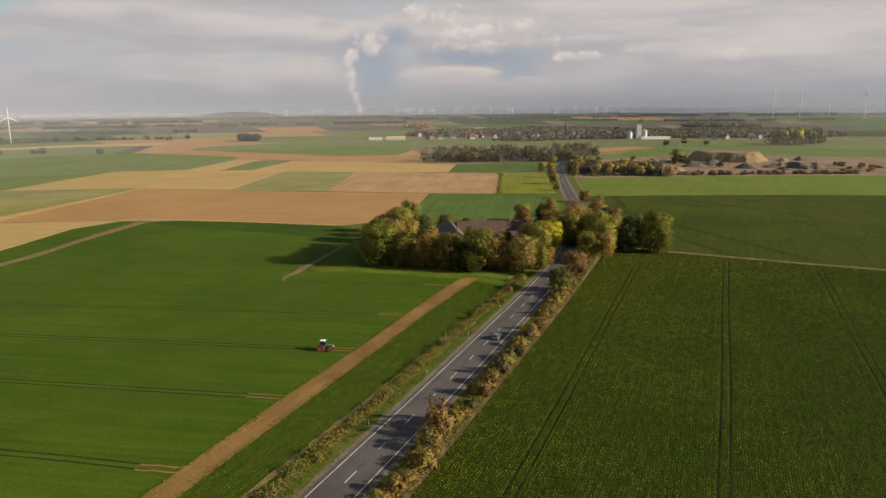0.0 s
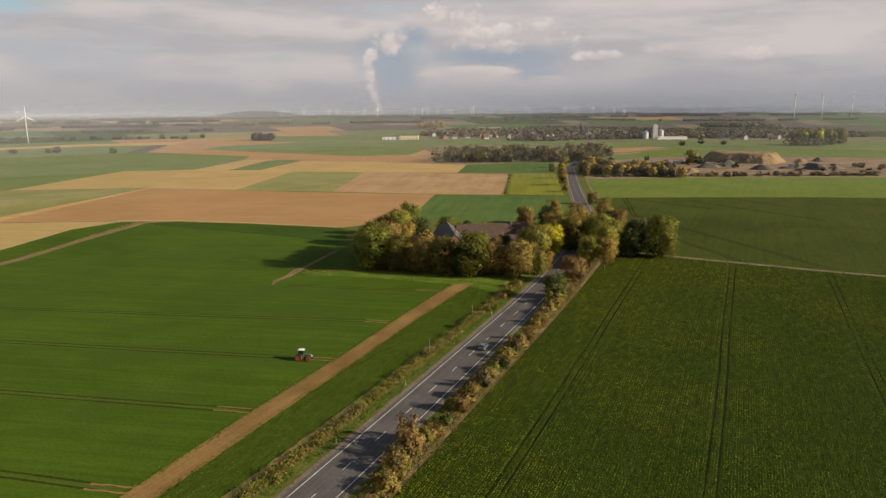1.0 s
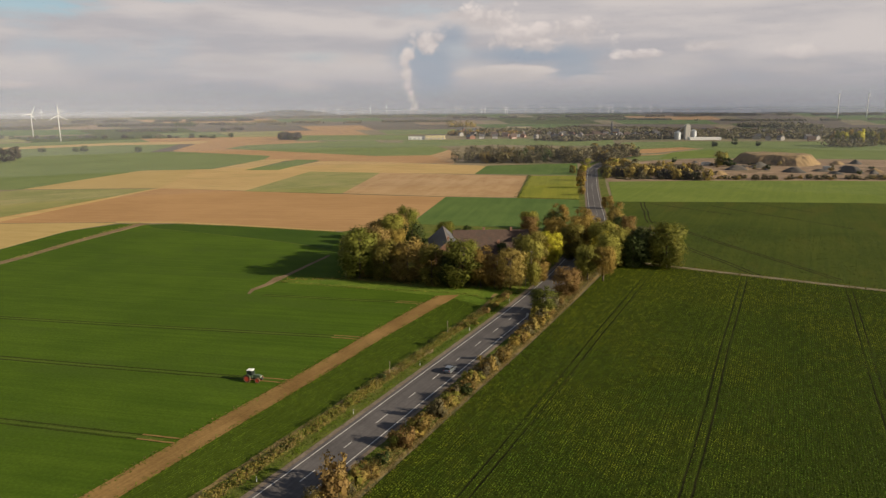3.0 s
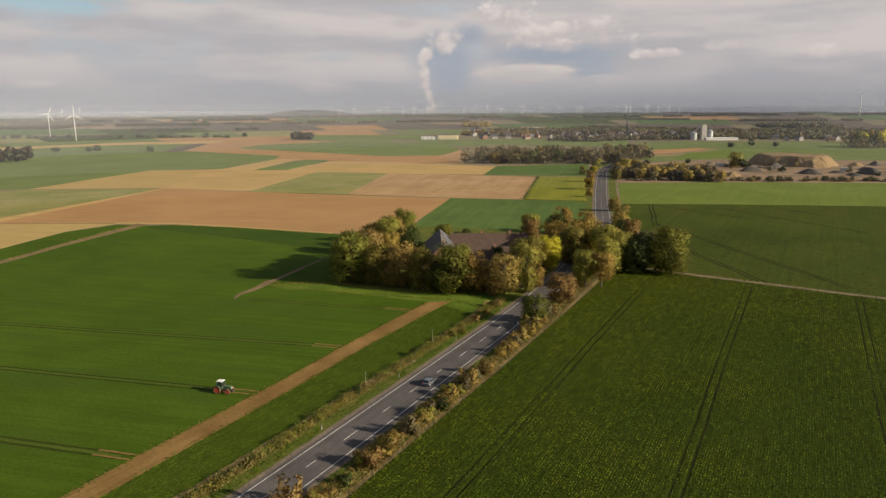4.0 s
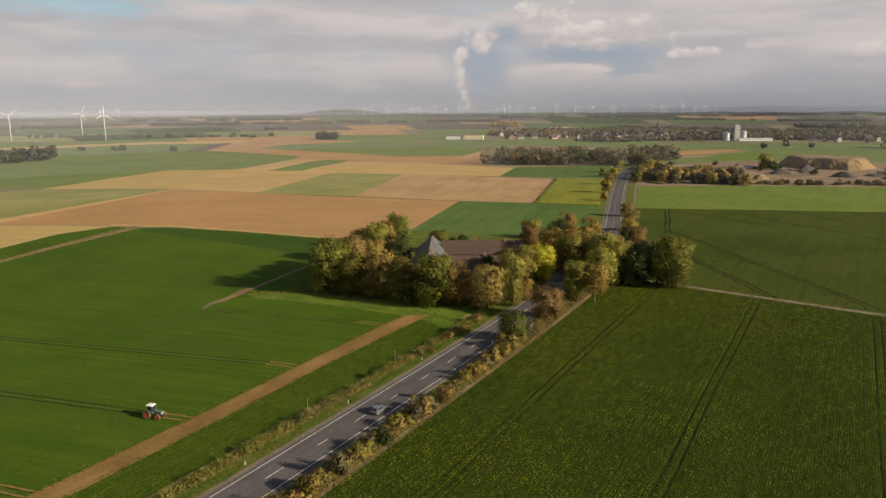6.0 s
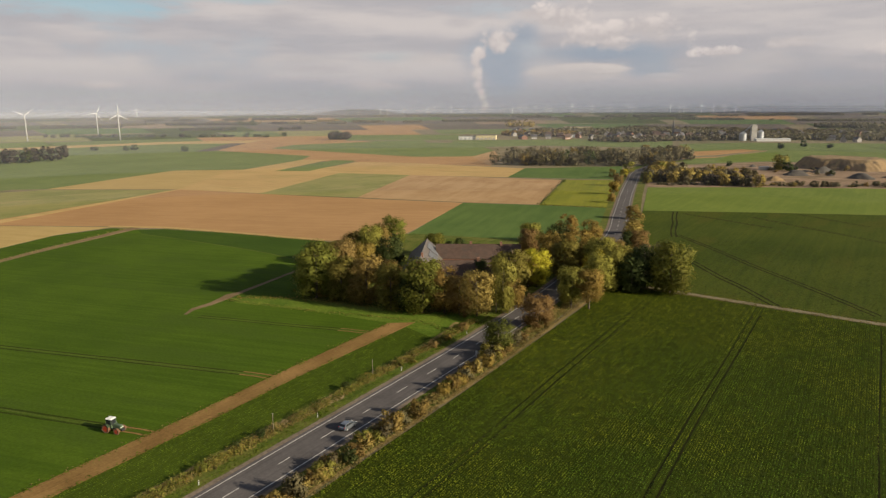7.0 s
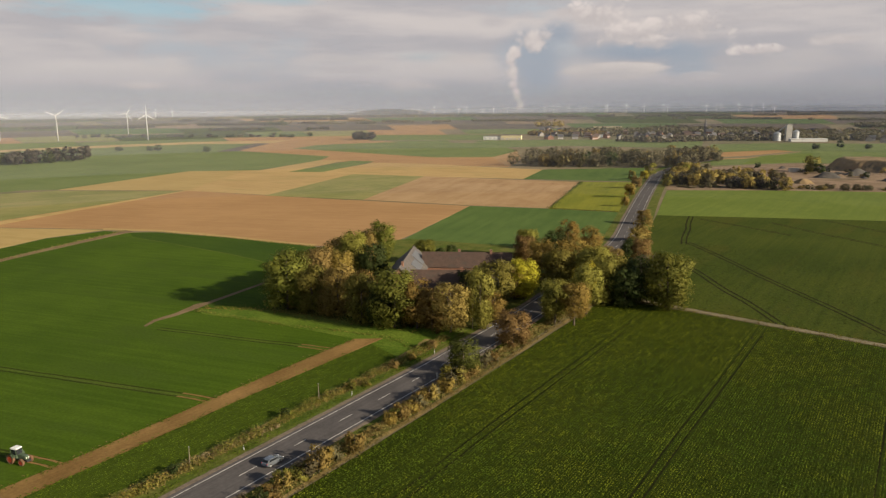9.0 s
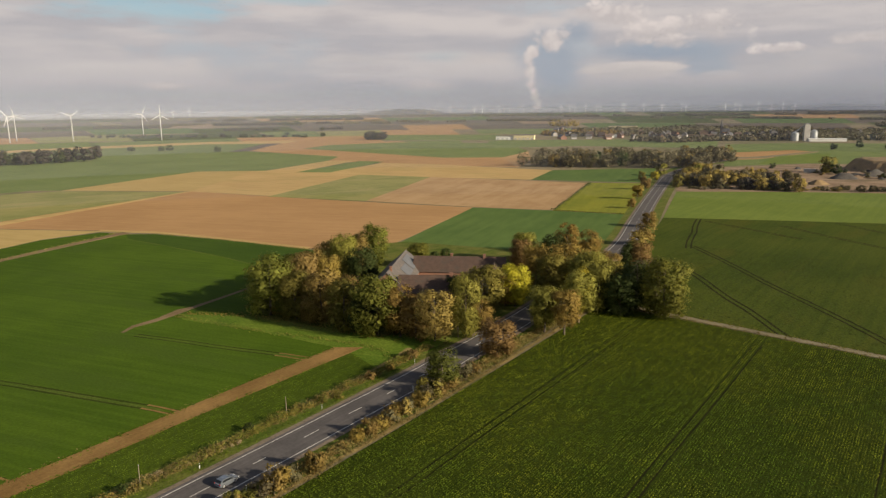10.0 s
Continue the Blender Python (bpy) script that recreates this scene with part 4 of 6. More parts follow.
growth("verge_weeds", -10.2, -1.5, 1.3, 70, 262, 1700, LEAF["weeds"], "tall faded weeds and grasses in the ditch beside the road", 0.48, 1.1, 11, 0.3)
growth("verge_weeds", -10.3, -1.4, 1.3, 70, 262, 1700, LEAF["olive"], "olive-green weeds in the ditch beside the road", 0.46, 1.3, 25, 0.3)
growth("verge_weeds", -10.4, -1.4, 1.2, 70, 262, 800, LEAF["gold"], "golden brambles in the ditch beside the road", 0.34, 1.6, 12)
growth("verge_weeds", -10.6, -1.4, 1.2, 70, 262, 2400, LEAF["green"], "green brambles in the ditch beside the road", 0.36, 1.5, 13)
growth("verge_weeds", -10.0, -1.2, 1.0, 70, 262, 320, LEAF["rust"], "rust-red brambles in the ditch beside the road", 0.34, 1.3, 14)
growth("verge_weeds", -10.8, -1.2, 0.9, 70, 262, 1100, LEAF["dark"], "dark green nettles in the ditch beside the road", 0.36, 1.3, 24)
growth("verge_weeds", 9.3, -1.7, 1.7, 70, 300, 3800, LEAF["weeds"], "tall faded weeds and grasses on the field verge", 0.42, 1.1, 15, 0.2)
growth("verge_weeds", 9.3, -1.4, 1.3, 70, 300, 1680, LEAF["brown"], "tan-brown shrubs and weeds on the field verge", 0.36, 2.0, 16)
growth("verge_weeds", 8.4, -0.9, 1.2, 70, 300, 1080, LEAF["green"], "green undergrowth on the field verge", 0.36, 1.4, 17)
growth("verge_weeds", 9.4, -1.2, 1.0, 70, 300, 624, LEAF["rust"], "rust-brown undergrowth on the field verge", 0.34, 1.6, 18)
growth("verge_weeds", 11.7, -0.9, 0.9, 70, 320, 2000, LEAF["weeds"], "bleached grass tufts at the edge of the beet field", 0.34, 0.55, 19, 0.1)
growth("verge_weeds", -7.6, -1.0, 1.0, 70, 290, 1500, LEAF["rowcrop"], "short green grass tufts beside the asphalt", 0.28, 0.25, 20, 0.1)
growth("verge_weeds", 6.9, -1.0, 1.0, 70, 290, 1200, LEAF["rowcrop"], "short green grass tufts beside the asphalt", 0.28, 0.3, 21, 0.1)


def tufts(pts, wide, per_m, mat, label, size, high, seed):
    """Ragged grass and seedlings along the edge of a field or track."""
    rng = np.random.default_rng(seed)
    ln, ac = curve_at(pts, 1.0)
    at = np.array([(p.x, p.y, q.x, q.y) for p, q in zip(ln, ac)])
    n = int(len(at) * per_m)
    pick = at[rng.integers(0, len(at), n)]
    lump = np.sin(np.arange(len(at)) * 0.37 + seed) + np.sin(np.arange(len(at)) * 0.11)
    off = rng.normal(0, wide, n)
    xy = pick[:, :2] + pick[:, 2:] * off[:, None] + rng.normal(0, 0.4, (n, 2))
    per = 4
    xy = np.repeat(xy, per, 0) + rng.normal(0, 0.12, (n * per, 2))
    z = 0.1 + high * rng.random(n * per)
    v, f = cards(rng, np.concatenate([xy, z[:, None]], 1), rng.normal(size=(n * per, 3)) + np.array([0, 0, 0.7]), size * rng.uniform(0.5, 1.4, n * per), 0.6)
    tagged(part("edge_tufts", raw("edge_tufts", v, f), mat), label, "grass tufts", kind="stuff")


DIRT_L = [(-88.9, 60), (-89.6, 85), (-91.6, 128), (-92.5, 170), (-93.8, 195), (-95.0, 230), (-94.8, 246)]
DIRT_R = [(-83.2, 60), (-83.8, 87), (-85.6, 132), (-87.0, 177), (-88.3, 200), (-88.6, 238)]
tufts(DIRT_L, 0.35, 5, LEAF["rowcrop"], "ragged green seedlings along the bare strip", 0.30, 0.12, 31)
tufts(DIRT_L, 0.7, 1.5, LEAF["weeds"], "dry grass tufts along the bare strip", 0.30, 0.15, 32)
tufts(DIRT_R, 0.4, 5, LEAF["rowcrop"], "ragged crop leaves along the bare strip", 0.30, 0.12, 33)
tufts([(-86.5, 60), (-88.5, 128), (-91.0, 195), (-92.0, 240)], 1.4, 0.5, LEAF["weeds"], "sparse weeds on the bare strip", 0.26, 0.10, 34)
tufts([(-73.2, 176), (-72.3, 182), (-72.0, 187), (-71.2, 193), (-70.6, 196)], 0.10, 12, LEAF["straw"], "bleached flattened grass along the ditch", 0.34, 0.45, 44)
for k, line_pts in enumerate(([(-56, 328.4), (-48, 327.4), (-19, 323.8), (2, 321.6), (26, 318.9), (55, 316.9), (100, 312.6)], [(-56, 332), (-48, 331.2), (-19, 327.4), (2, 325.1), (26, 322.3), (55, 320.2), (100, 316)])):
    tufts(line_pts, 0.5, 5, LEAF["weeds"] if k == 0 else LEAF["green"], "grass tufts along the gravel path", 0.40, 0.30, 35 + k)
tufts([(-157.5, 240.3), (-124.3, 244.4), (-104.7, 249.3), (-87.2, 252.6), (-74.9, 248.5)], 0.7, 6, LEAF["green"], "rough grass along the field margin", 0.40, 0.30, 38)
tufts([(-156.5, 243.6), (-136.2, 253.5), (-109.8, 257.1), (-90.2, 261.8), (-77.1, 269.6)], 1.2, 6, LEAF["gold"], "fallen leaves and dry grass below the trees", 0.40, 0.30, 39)
tufts([(-318.1, 314.3), (-300.3, 259.8), (-288.2, 224.0)], 1.2, 3, LEAF["weeds"], "dry grass along the loam track", 0.5, 0.30, 40)
tufts([(-299.6, 321.7), (-256.9, 329.7), (-200.4, 336.7)], 0.8, 3, LEAF["weeds"], "dry grass along the gravel track", 0.5, 0.30, 41)
tufts([(-209.7, 654.9), (-163.8, 505.1)], 1.2, 4, LEAF["dark"], "dark weeds along the edge of the mustard field", 0.5, 0.35, 42)
tufts([(-162.7, 502.5), (-121.3, 510.9)], 1.0, 3, LEAF["green"], "weeds along a field edge", 0.8, 0.5, 43)


# leaf texture over the olive-green crop
rng0 = np.random.default_rng(77)
spot = np.stack([rng0.uniform(-62, 190, 26000), rng0.uniform(318, 440, 26000)], 1)
edge = np.interp(spot[:, 0], [-56, -19, 26, 55, 160, 190], [333, 328.5, 323.4, 321.3, 311.5, 309])
spot = spot[(spot[:, 1] > edge) & (spot[:, 0] > -60 - 0.18 * (spot[:, 1] - 345))]
v, f = cards(rng0, np.concatenate([spot, rng0.uniform(0.12, 0.30, (len(spot), 1))], 1), rng0.normal(0, 0.6, (len(spot), 3)) + np.array([0.2, 0, 0.7]), rng0.uniform(0.3, 0.7, len(spot)), 0.6)
tagged(part("crop_leaves", raw("crop_leaves", v, f), LEAF["dark"]), "loose dark green leaves of the crop beyond the path", "crop leaves", kind="stuff")


# ---- trees round the farm ----
WOOD = dict(
    front=[("green", -133.5, 257.4, 18, 8.6), ("olive", -123.4, 258.9, 14.4, 6), ("brown", -114.4, 261.4, 15.6, 6.5), ("olive", -104.0, 260.0, 14.4, 6), ("green", -92.7, 261.5, 16.8, 8.1), ("gold", -86.4, 264.2, 15, 6.2), ("brown", -76.0, 266.5, 14.4, 6.4), ("olive", -71.5, 274.8, 16.8, 4.9), ("brown", -117.3, 258.4, 8, 3.6), ("brown", -81.4, 265.0, 12, 5.2), ("dark", -97.9, 261.2, 12, 5.2)],
    second=[("rust", -135.2, 274.0, 18, 6.8), ("gold", -131.2, 280.3, 16.8, 6), ("olive", -145.6, 303.0, 19.2, 6.8), ("dark", -135.2, 301.5, 15.6, 7.2), ("green", -153.0, 329.5, 18.4, 6.8), ("brown", -150.5, 316.5, 15.6, 6.2), ("olive", -157.5, 318.0, 14.0, 5.6), ("brown", -150.0, 290.0, 15.0, 6.6), ("olive", -142.0, 266.5, 15.5, 7.0), ("green", -149.0, 281.5, 15.0, 6.6), ("brown", -155.0, 305.0, 15.5, 6.8), ("olive", -161.0, 331.0, 13.5, 6.4), ("olive", -146.0, 274.4, 14.4, 5.7), ("brown", -114.9, 275.1, 13.2, 5.2), ("green", -136.5, 335.6, 10.8, 6), ("dark", -128.2, 344.0, 8, 3.4), ("dark", -131.6, 341.0, 6.5, 2.8), ("dark", -92.2, 298.5, 10.8, 3.4)],
    road_side=[("olive", -79.2, 295.8, 16.8, 8.1), ("yellow", -75.0, 308.0, 15.6, 6.1), ("olive", -105.5, 367.5, 14.0, 6.2), ("rust", -101.6, 357.8, 12.6, 6), ("gold", -80.8, 333.0, 16.8, 7.3), ("gold", -97.0, 389.0, 15.6, 6.6), ("gold", -80.1, 374.7, 15.6, 6), ("gold", -70.9, 334.4, 18, 7.8), ("olive", -58.9, 327.1, 18, 7.3), ("olive", -70.4, 323.3, 16.8, 6.8), ("brown", -78.0, 307.1, 13.2, 5.7), ("dark", -94.2, 371.2, 13.6, 6.2), ("gold", -70.6, 281.2, 10.8, 4.4)],
    far_side=[("olive", -54.8, 290.4, 14.4, 5.7), ("gold", -49.2, 291.6, 13.8, 5.5), ("olive", -50.9, 304.3, 16.8, 7), ("olive", -51.5, 318.9, 16.8, 6.8), ("olive", -61.0, 333.9, 16.8, 6.5), ("olive", -51.4, 329.7, 15.6, 6), ("yellow", -55.9, 312.8, 15.6, 4.7), ("olive", -53.0, 330.0, 8, 3), ("brown", -70.9, 402.0, 12, 5.5), ("dark", -62.9, 369.6, 13.2, 3.9), ("rust", -58.4, 372.5, 13.2, 6), ("brown", -62.4, 353.2, 13.2, 6), ("green", -32.2, 324.4, 20, 9), ("gold", -67.0, 343.4, 17, 6.2), ("olive", -50.3, 323.4, 10, 3.6), ("olive", -57.3, 295.4, 13, 4.8), ("dark", -43.0, 329.0, 15.6, 7.8), ("dark", -44.2, 319.4, 14.4, 6.5), ("grey", -43.2, 338.4, 15, 6), ("brown", -93.5, 476.2, 9.0, 4.8)],
)
PLACES = dict(front="before the brick farmstead", second="beside the brick farmstead", road_side="between farmstead and road", far_side="at the edge of the country road")
for spot, rows in WOOD.items():
    for kind, x, y, h, r in rows:
        if spot == "front":
            h, r = h * 1.14, r * 1.06
        stem = spot == "far_side" and y < 306 and x > -56
        tree(kind, x, y, h, r, "stem" if stem else "tall", PLACES[spot], "trees round the farm" if spot != "far_side" else "roadside trees")

# ---- roadside trees and shrubs ----
SINGLE = [("rust", -55.4, 266.0, 11.2, 5.9), ("deep", -55.6, 242.5, 9.0, 5.2)]
for kind, x, y, h, r in SINGLE:
    tree(kind, x, y, h, r, "tall", "standing alone on the road verge", "roadside trees")
FAR_ROAD = [("brown", -155.2, 633.3, 9, 3.6), ("gold", -139.6, 577.8, 8, 3.4), ("brown", -127.0, 535.4, 6, 2.6), ("olive", -180.3, 737.2, 9, 5), ("brown", -77.5, 428.3, 9, 4.2), ("olive", -178.5, 688.2, 7, 3), ("olive", -139.6, 658.2, 8, 3.6)]
for kind, x, y, h, r in FAR_ROAD:
    tree(kind, x, y, h * 1.3, r * 1.45, "small", "beside the far stretch of road", "far roadside trees")
SHRUBS = [("rust", -51.7, 123.5, 6.2, 3.3), ("hazel", -50.9, 160.2, 4.9, 2.8), ("brown", -50.5, 152.1, 4.3, 2.9), ("rust", -50.2, 145.9, 4.1, 2.4), ("brown", -50.6, 187.3, 4.9, 2.6), ("brown", -50.6, 197.0, 4.9, 2.6), ("brown", -51.9, 213.0, 4.3, 2.5), ("dark", -50.4, 173.7, 3.4, 2), ("dark", -50.6, 138.4, 2.4, 1.6), ("green", -51.4, 145.2, 3, 2), ("hazel", -51.9, 169.7, 3.5, 2.2), ("brown", -52.6, 223.7, 4.3, 2.6), ("brown", -49.9, 133.1, 2.7, 1.8)]
SHRUBS_NEAR = [("olive", -54.4, 235.1, 4.8, 4), ("hazel", -53.4, 225.5, 3.2, 2.2), ("brown", -53.6, 221.1, 2.8, 2), ("brown", -54.8, 231.1, 2.6, 1.8), ("rust", -54.1, 127.9, 5.8, 3.3), ("brown", -50.5, 116.7, 5.2, 3.4), ("brown", -49.3, 110.6, 4.6, 3.2), ("hazel", -53.3, 120.3, 3.6, 2.6), ("brown", -51.2, 112.4, 3, 2.2), ("brown", -50.2, 101.0, 2.4, 1.8), ("dark", -50.8, 95.1, 2.4, 1.8)]
for kind, x, y, h, r in SHRUBS + SHRUBS_NEAR:
    tree(kind, x, y, h, r, "shrub", "on the road verge beside the beet field", "verge shrubs", "shrub", "shrub")
DITCH = [("dark", -73.2, 200.1, 1.9, 1.4), ("dark", -71.7, 172.4, 1.8, 1.3), ("green", -71.4, 219.1, 1.8, 1.4), ("green", -71.2, 157.2, 1.8, 1.3), ("rust", -71.9, 251.5, 2.6, 1.9), ("gold", -71.9, 242.6, 2, 1.5), ("rust", -71.7, 235.1, 2.2, 1.6), ("olive", -70.0, 222.9, 1.8, 1.5), ("olive", -68.6, 105.7, 1.8, 1.5)]
for kind, x, y, h, r in DITCH:
    tree(kind, x, y, h, r, "shrub", "in the ditch beside the row crop", "ditch shrubs", "shrub", "shrub")


# undergrowth between the farm trees, and the hedge along the verge
rng1 = random.Random(21)
EDGE = [(-138.6, 255.8), (-124.1, 257.2), (-111.0, 259.0), (-99.1, 262.0), (-88.5, 266.8), (-79.0, 273.6)]
for i in range(40):
    s = rng1.uniform(0, 4.99)
    k = int(s)
    ex = EDGE[k][0] + (EDGE[k + 1][0] - EDGE[k][0]) * (s - k) + rng1.uniform(-1, 1)
    ey = EDGE[k][1] + (EDGE[k + 1][1] - EDGE[k][1]) * (s - k) + 2 + 9 * rng1.random()
    tree(rng1.choice(["dark", "brown", "dark", "green", "gold"]), ex, ey, rng1.uniform(2.6, 6.0), rng1.uniform(2.0, 3.6), "small", "below the farm trees", "undergrowth by the farm", "shrub", "shrub")
for i in range(84):
    hy = 92 + 172 * (i + rng1.uniform(-0.4, 0.4)) / 83
    if math.sin(hy * 0.21) + math.sin(hy * 0.083 + 1) < -0.55:
        continue
    hx = float(np.interp(hy, [p.y for p in line], [p.x for p in line])) + 9.3 + rng1.uniform(-1.0, 1.0)
    tree(rng1.choice(["brown", "gold", "brown", "olive", "brown", "hazel"]), hx, hy, rng1.uniform(1.8, 3.9), rng1.uniform(1.8, 2.9), "shrub", "in the hedge beside the beet field", "verge shrubs", "shrub", "shrub")


# ---- farmstead ----
def wing(owner, cx, cy, angle, length, width, eave, ridge, wall_mat, roof_mat, half=None):
    """One gabled wing: walls with gables and thickness, and a roof of two overhanging slabs."""
    m = pose(cx, cy, 0.1, 0, 0, angle)
    L, W = length / 2, width / 2
    bm = bmesh.new()
    for side in (-1, 1):
        box(bm, -L, L, side * W - 0.18, side * W + 0.18, 0, eave)
    for end in (-1, 1):
        a = [bm.verts.new((end * L + d, y, z)) for d in (-0.15, 0.15) for y, z in ((-W, 0), (W, 0), (W, eave), (0, ridge - 0.15), (-W, eave))]
        bm.faces.new(a[:5])
        bm.faces.new(a[5:])
        for i in range(5):
            bm.faces.new((a[i], a[(i + 1) % 5], a[5 + (i + 1) % 5], a[5 + i]))
    ob = part("wall", bm, wall_mat, owner)
    ob.matrix_basis = m
    slope = math.atan2(ridge - eave, W)
    over = 0.5
    for side in (-1, 1):
        bm = bmesh.new()
        run = W / math.cos(slope) + over
        rows_ = 14
        # courses of tiles, each lying a little proud of the one below
        prof = [(0.0, -0.02), (0.0, 0.20)]
        for k in range(rows_):
            prof += [(run * (k + 1) / rows_, 0.22), (run * (k + 1) / rows_, 0.16)]
        prof += [(run, -0.02)]
        ends = []
        for u in (-L - 0.4, L + 0.4):
            ends.append([bm.verts.new((u, side * (d * math.cos(slope) + lift * math.sin(slope)), ridge - d * math.sin(slope) + lift * math.cos(slope))) for d, lift in prof])
        for k in range(len(prof)):
            k2 = (k + 1) % len(prof)
            bm.faces.new((ends[0][k], ends[0][k2], ends[1][k2], ends[1][k]))
        for e in ends:
            bm.faces.new(e)
        r = part("roof", bm, roof_mat, owner)
        r.matrix_basis = m
    bm = tube(bmesh.new(), [(-L - 0.4, 0, ridge + 0.2), (L + 0.4, 0, ridge + 0.2)], [0.18, 0.18], 6)
    part("ridge", bm, roof_mat, owner).matrix_basis = m
    return m, slope


farm = thing("farmstead", "old brick courtyard farmstead with brown tiled roofs among trees", "farmhouse")
m_left, s_left = wing(farm, -120.5, 303.9, -60.6, 37, 12.6, 5.0, 10.3, M["brick"], M["sheet"])
m_back, s_back = wing(farm, -108.5, 325.2, 29.0, 33, 10.5, 5.0, 9.3, M["brick"], M["roof"])
m_front, s_front = wing(farm, -99.0, 298.0, 31.0, 24, 10.0, 4.6, 9.0, M["brick"], M["roof"])
m_right, s_right = wing(farm, -91.5, 321.2, -60.6, 24, 9.0, 4.4, 8.2, M["plaster"], M["roof"])
for u0, u1, d0, d1 in ((-15.0, -4.6, 1.0, 6.4), (-3.4, 5.6, 2.6, 6.6)):
    bm = bmesh.new()
    box(bm, u0, u1, d0, d1, 0.30, 0.36, 0.01)
    p = part("solar_panel", bm, M["solar"], farm, "pale grey-blue glass panels on the roof")
    p.matrix_basis = m_left @ pose(0, 0, 10.3, -math.degrees(s_left), 0, 0)
for mm, u, v, z in ((m_back, -3, 0.4, 9.0), (m_front, 5, -0.4, 8.7), (m_left, 14, 0.5, 10.0), (m_back, 9, -0.4, 9.0)):
    bm = bmesh.new()
    box(bm, u - 0.45, u + 0.45, v - 0.35, v + 0.35, z - 0.8, z + 1.5, 0.03)
    box(bm, u - 0.55, u + 0.55, v - 0.45, v + 0.45, z + 1.5, z + 1.65, 0.02)
    part("chimney", bm, M["brick"], farm).matrix_basis = mm
for mm, L, W in ((m_left, 18.5, 6.3), (m_back, 16.5, 5.25), (m_front, 12, 5.0)):
    for side in (-1, 1):
        for k in range(5):
            u = -L + 3 + k * (2 * L - 6) / 4
            bm = bmesh.new()
            box(bm, u - 0.55, u + 0.55, side * (W + 0.16), side * (W + 0.21), 1.2, 2.5)
            w = part("window", bm, M["white"], farm, "white-framed window")
            w.matrix_basis = mm
            bm = bmesh.new()
            box(bm, u - 0.45, u + 0.45, side * (W + 0.205), side * (W + 0.225), 1.3, 2.4)
            part("pane", bm, M["dark_glass"], w)


# ---- tractor ----
def tractor(x, y, turn):
    t = thing("tractor", "green tractor with red rims and white cab roof", "tractor")
    bm = bmesh.new()
    box(bm, 0.35, 2.35, -0.42, 0.42, 0.95, 1.72, 0.09)
    box(bm, 2.2, 2.45, -0.36, 0.36, 0.85, 1.55, 0.06)
    part("hood", bm, M["green_paint"], t, "rounded green engine hood")
    bm = bmesh.new()
    box(bm, -1.0, 2.1, -0.3, 0.3, 0.62, 1.0, 0.05)
    box(bm, -1.35, -0.95, -0.5, 0.5, 0.55, 0.95, 0.05)
    box(bm, 2.4, 2.8, -0.45, 0.45, 0.6, 1.0, 0.05)
    part("chassis", bm, M["black"], t)
    bm = bmesh.new()
    box(bm, -1.05, 0.45, -0.72, 0.72, 1.0, 1.65, 0.06)
    for px_, py_ in ((-1.0, -0.68), (-1.0, 0.68), (0.4, -0.68), (0.4, 0.68)):
        tube(bm, [(px_, py_, 1.5), (px_ * 0.92, py_ * 0.95, 2.72)], [0.05, 0.045], 6)
    cab = part("cab", bm, M["green_paint"], t, "green cab with dark glazing")
    bm = bmesh.new()
    box(bm, -0.94, 0.36, -0.63, 0.63, 1.6, 2.70, 0.03)
    part("glazing", bm, M["dark_glass"], cab)
    bm = bmesh.new()
    box(bm, -1.1, 0.5, -0.74, 0.74, 2.70, 2.90, 0.09)
    part("cab_roof", bm, M["white"], t, "white cab roof")
    for side in (-1, 1):
        bm = bmesh.new()
        for k in range(7):
            a0, a1 = radians(20 + k * 20), radians(40 + k * 20)
            q = [bm.verts.new((-0.75 + 0.98 * math.cos(a), side * w, 0.92 + 0.98 * math.sin(a))) for a in (a0, a1) for w in (0.7, 1.28)]
            bm.faces.new((q[0], q[1], q[3], q[2]))
        r = bmesh.ops.solidify(bm, geom=bm.faces[:], thickness=0.04)
        part("mudguard", bm, M["green_paint"], t)
        for xx, rad, wid, off in ((-0.75, 0.90, 0.55, 0.98), (1.85, 0.64, 0.45, 0.92)):
            bm = wheel_shape(bmesh.new(), xx, side * off, rad, rad, wid, 24, 0.64)
            for k in range(20):
                a = 2 * math.pi * k / 20
                for s2 in (-1, 1):
                    c = (xx + rad * math.cos(a), side * off + s2 * wid * 0.24, rad + rad * math.sin(a))
                    d = (xx + rad * math.cos(a + 0.12), side * off + s2 * wid * 0.02, rad + rad * math.sin(a + 0.12))
                    tube(bm, [c, d], [0.035, 0.035], 4)
            w = part("wheel", bm, M["muddy"], t, "muddy brown lugged tyre")
            bm = wheel_shape(bmesh.new(), xx, side * off, rad, rad * 0.66, wid * 0.86, 24)
            bmesh.ops.create_cone(bm, cap_ends=True, segments=12, radius1=rad * 0.2, radius2=rad * 0.16, depth=wid * 0.9, matrix=pose(xx, side * off, rad, 90))
            part("rim", bm, M["red_paint"], w, "red wheel rim")
    part("exhaust", tube(bmesh.new(), [(0.55, -0.5, 1.5), (0.55, -0.5, 2.75)], [0.05, 0.05], 8), M["black"], t)
    for side in (-1, 1):
        bm = box(bmesh.new(), 2.44, 2.48, side * 0.24 - 0.1, side * 0.24 + 0.1, 1.25, 1.45, 0.01)
        part("headlight", bm, M["white"], t)
    t.matrix_basis = pose(x, y, 0.08, 0, 0, turn)
    return t


tractor(-99.7, 159.0, 13.0)


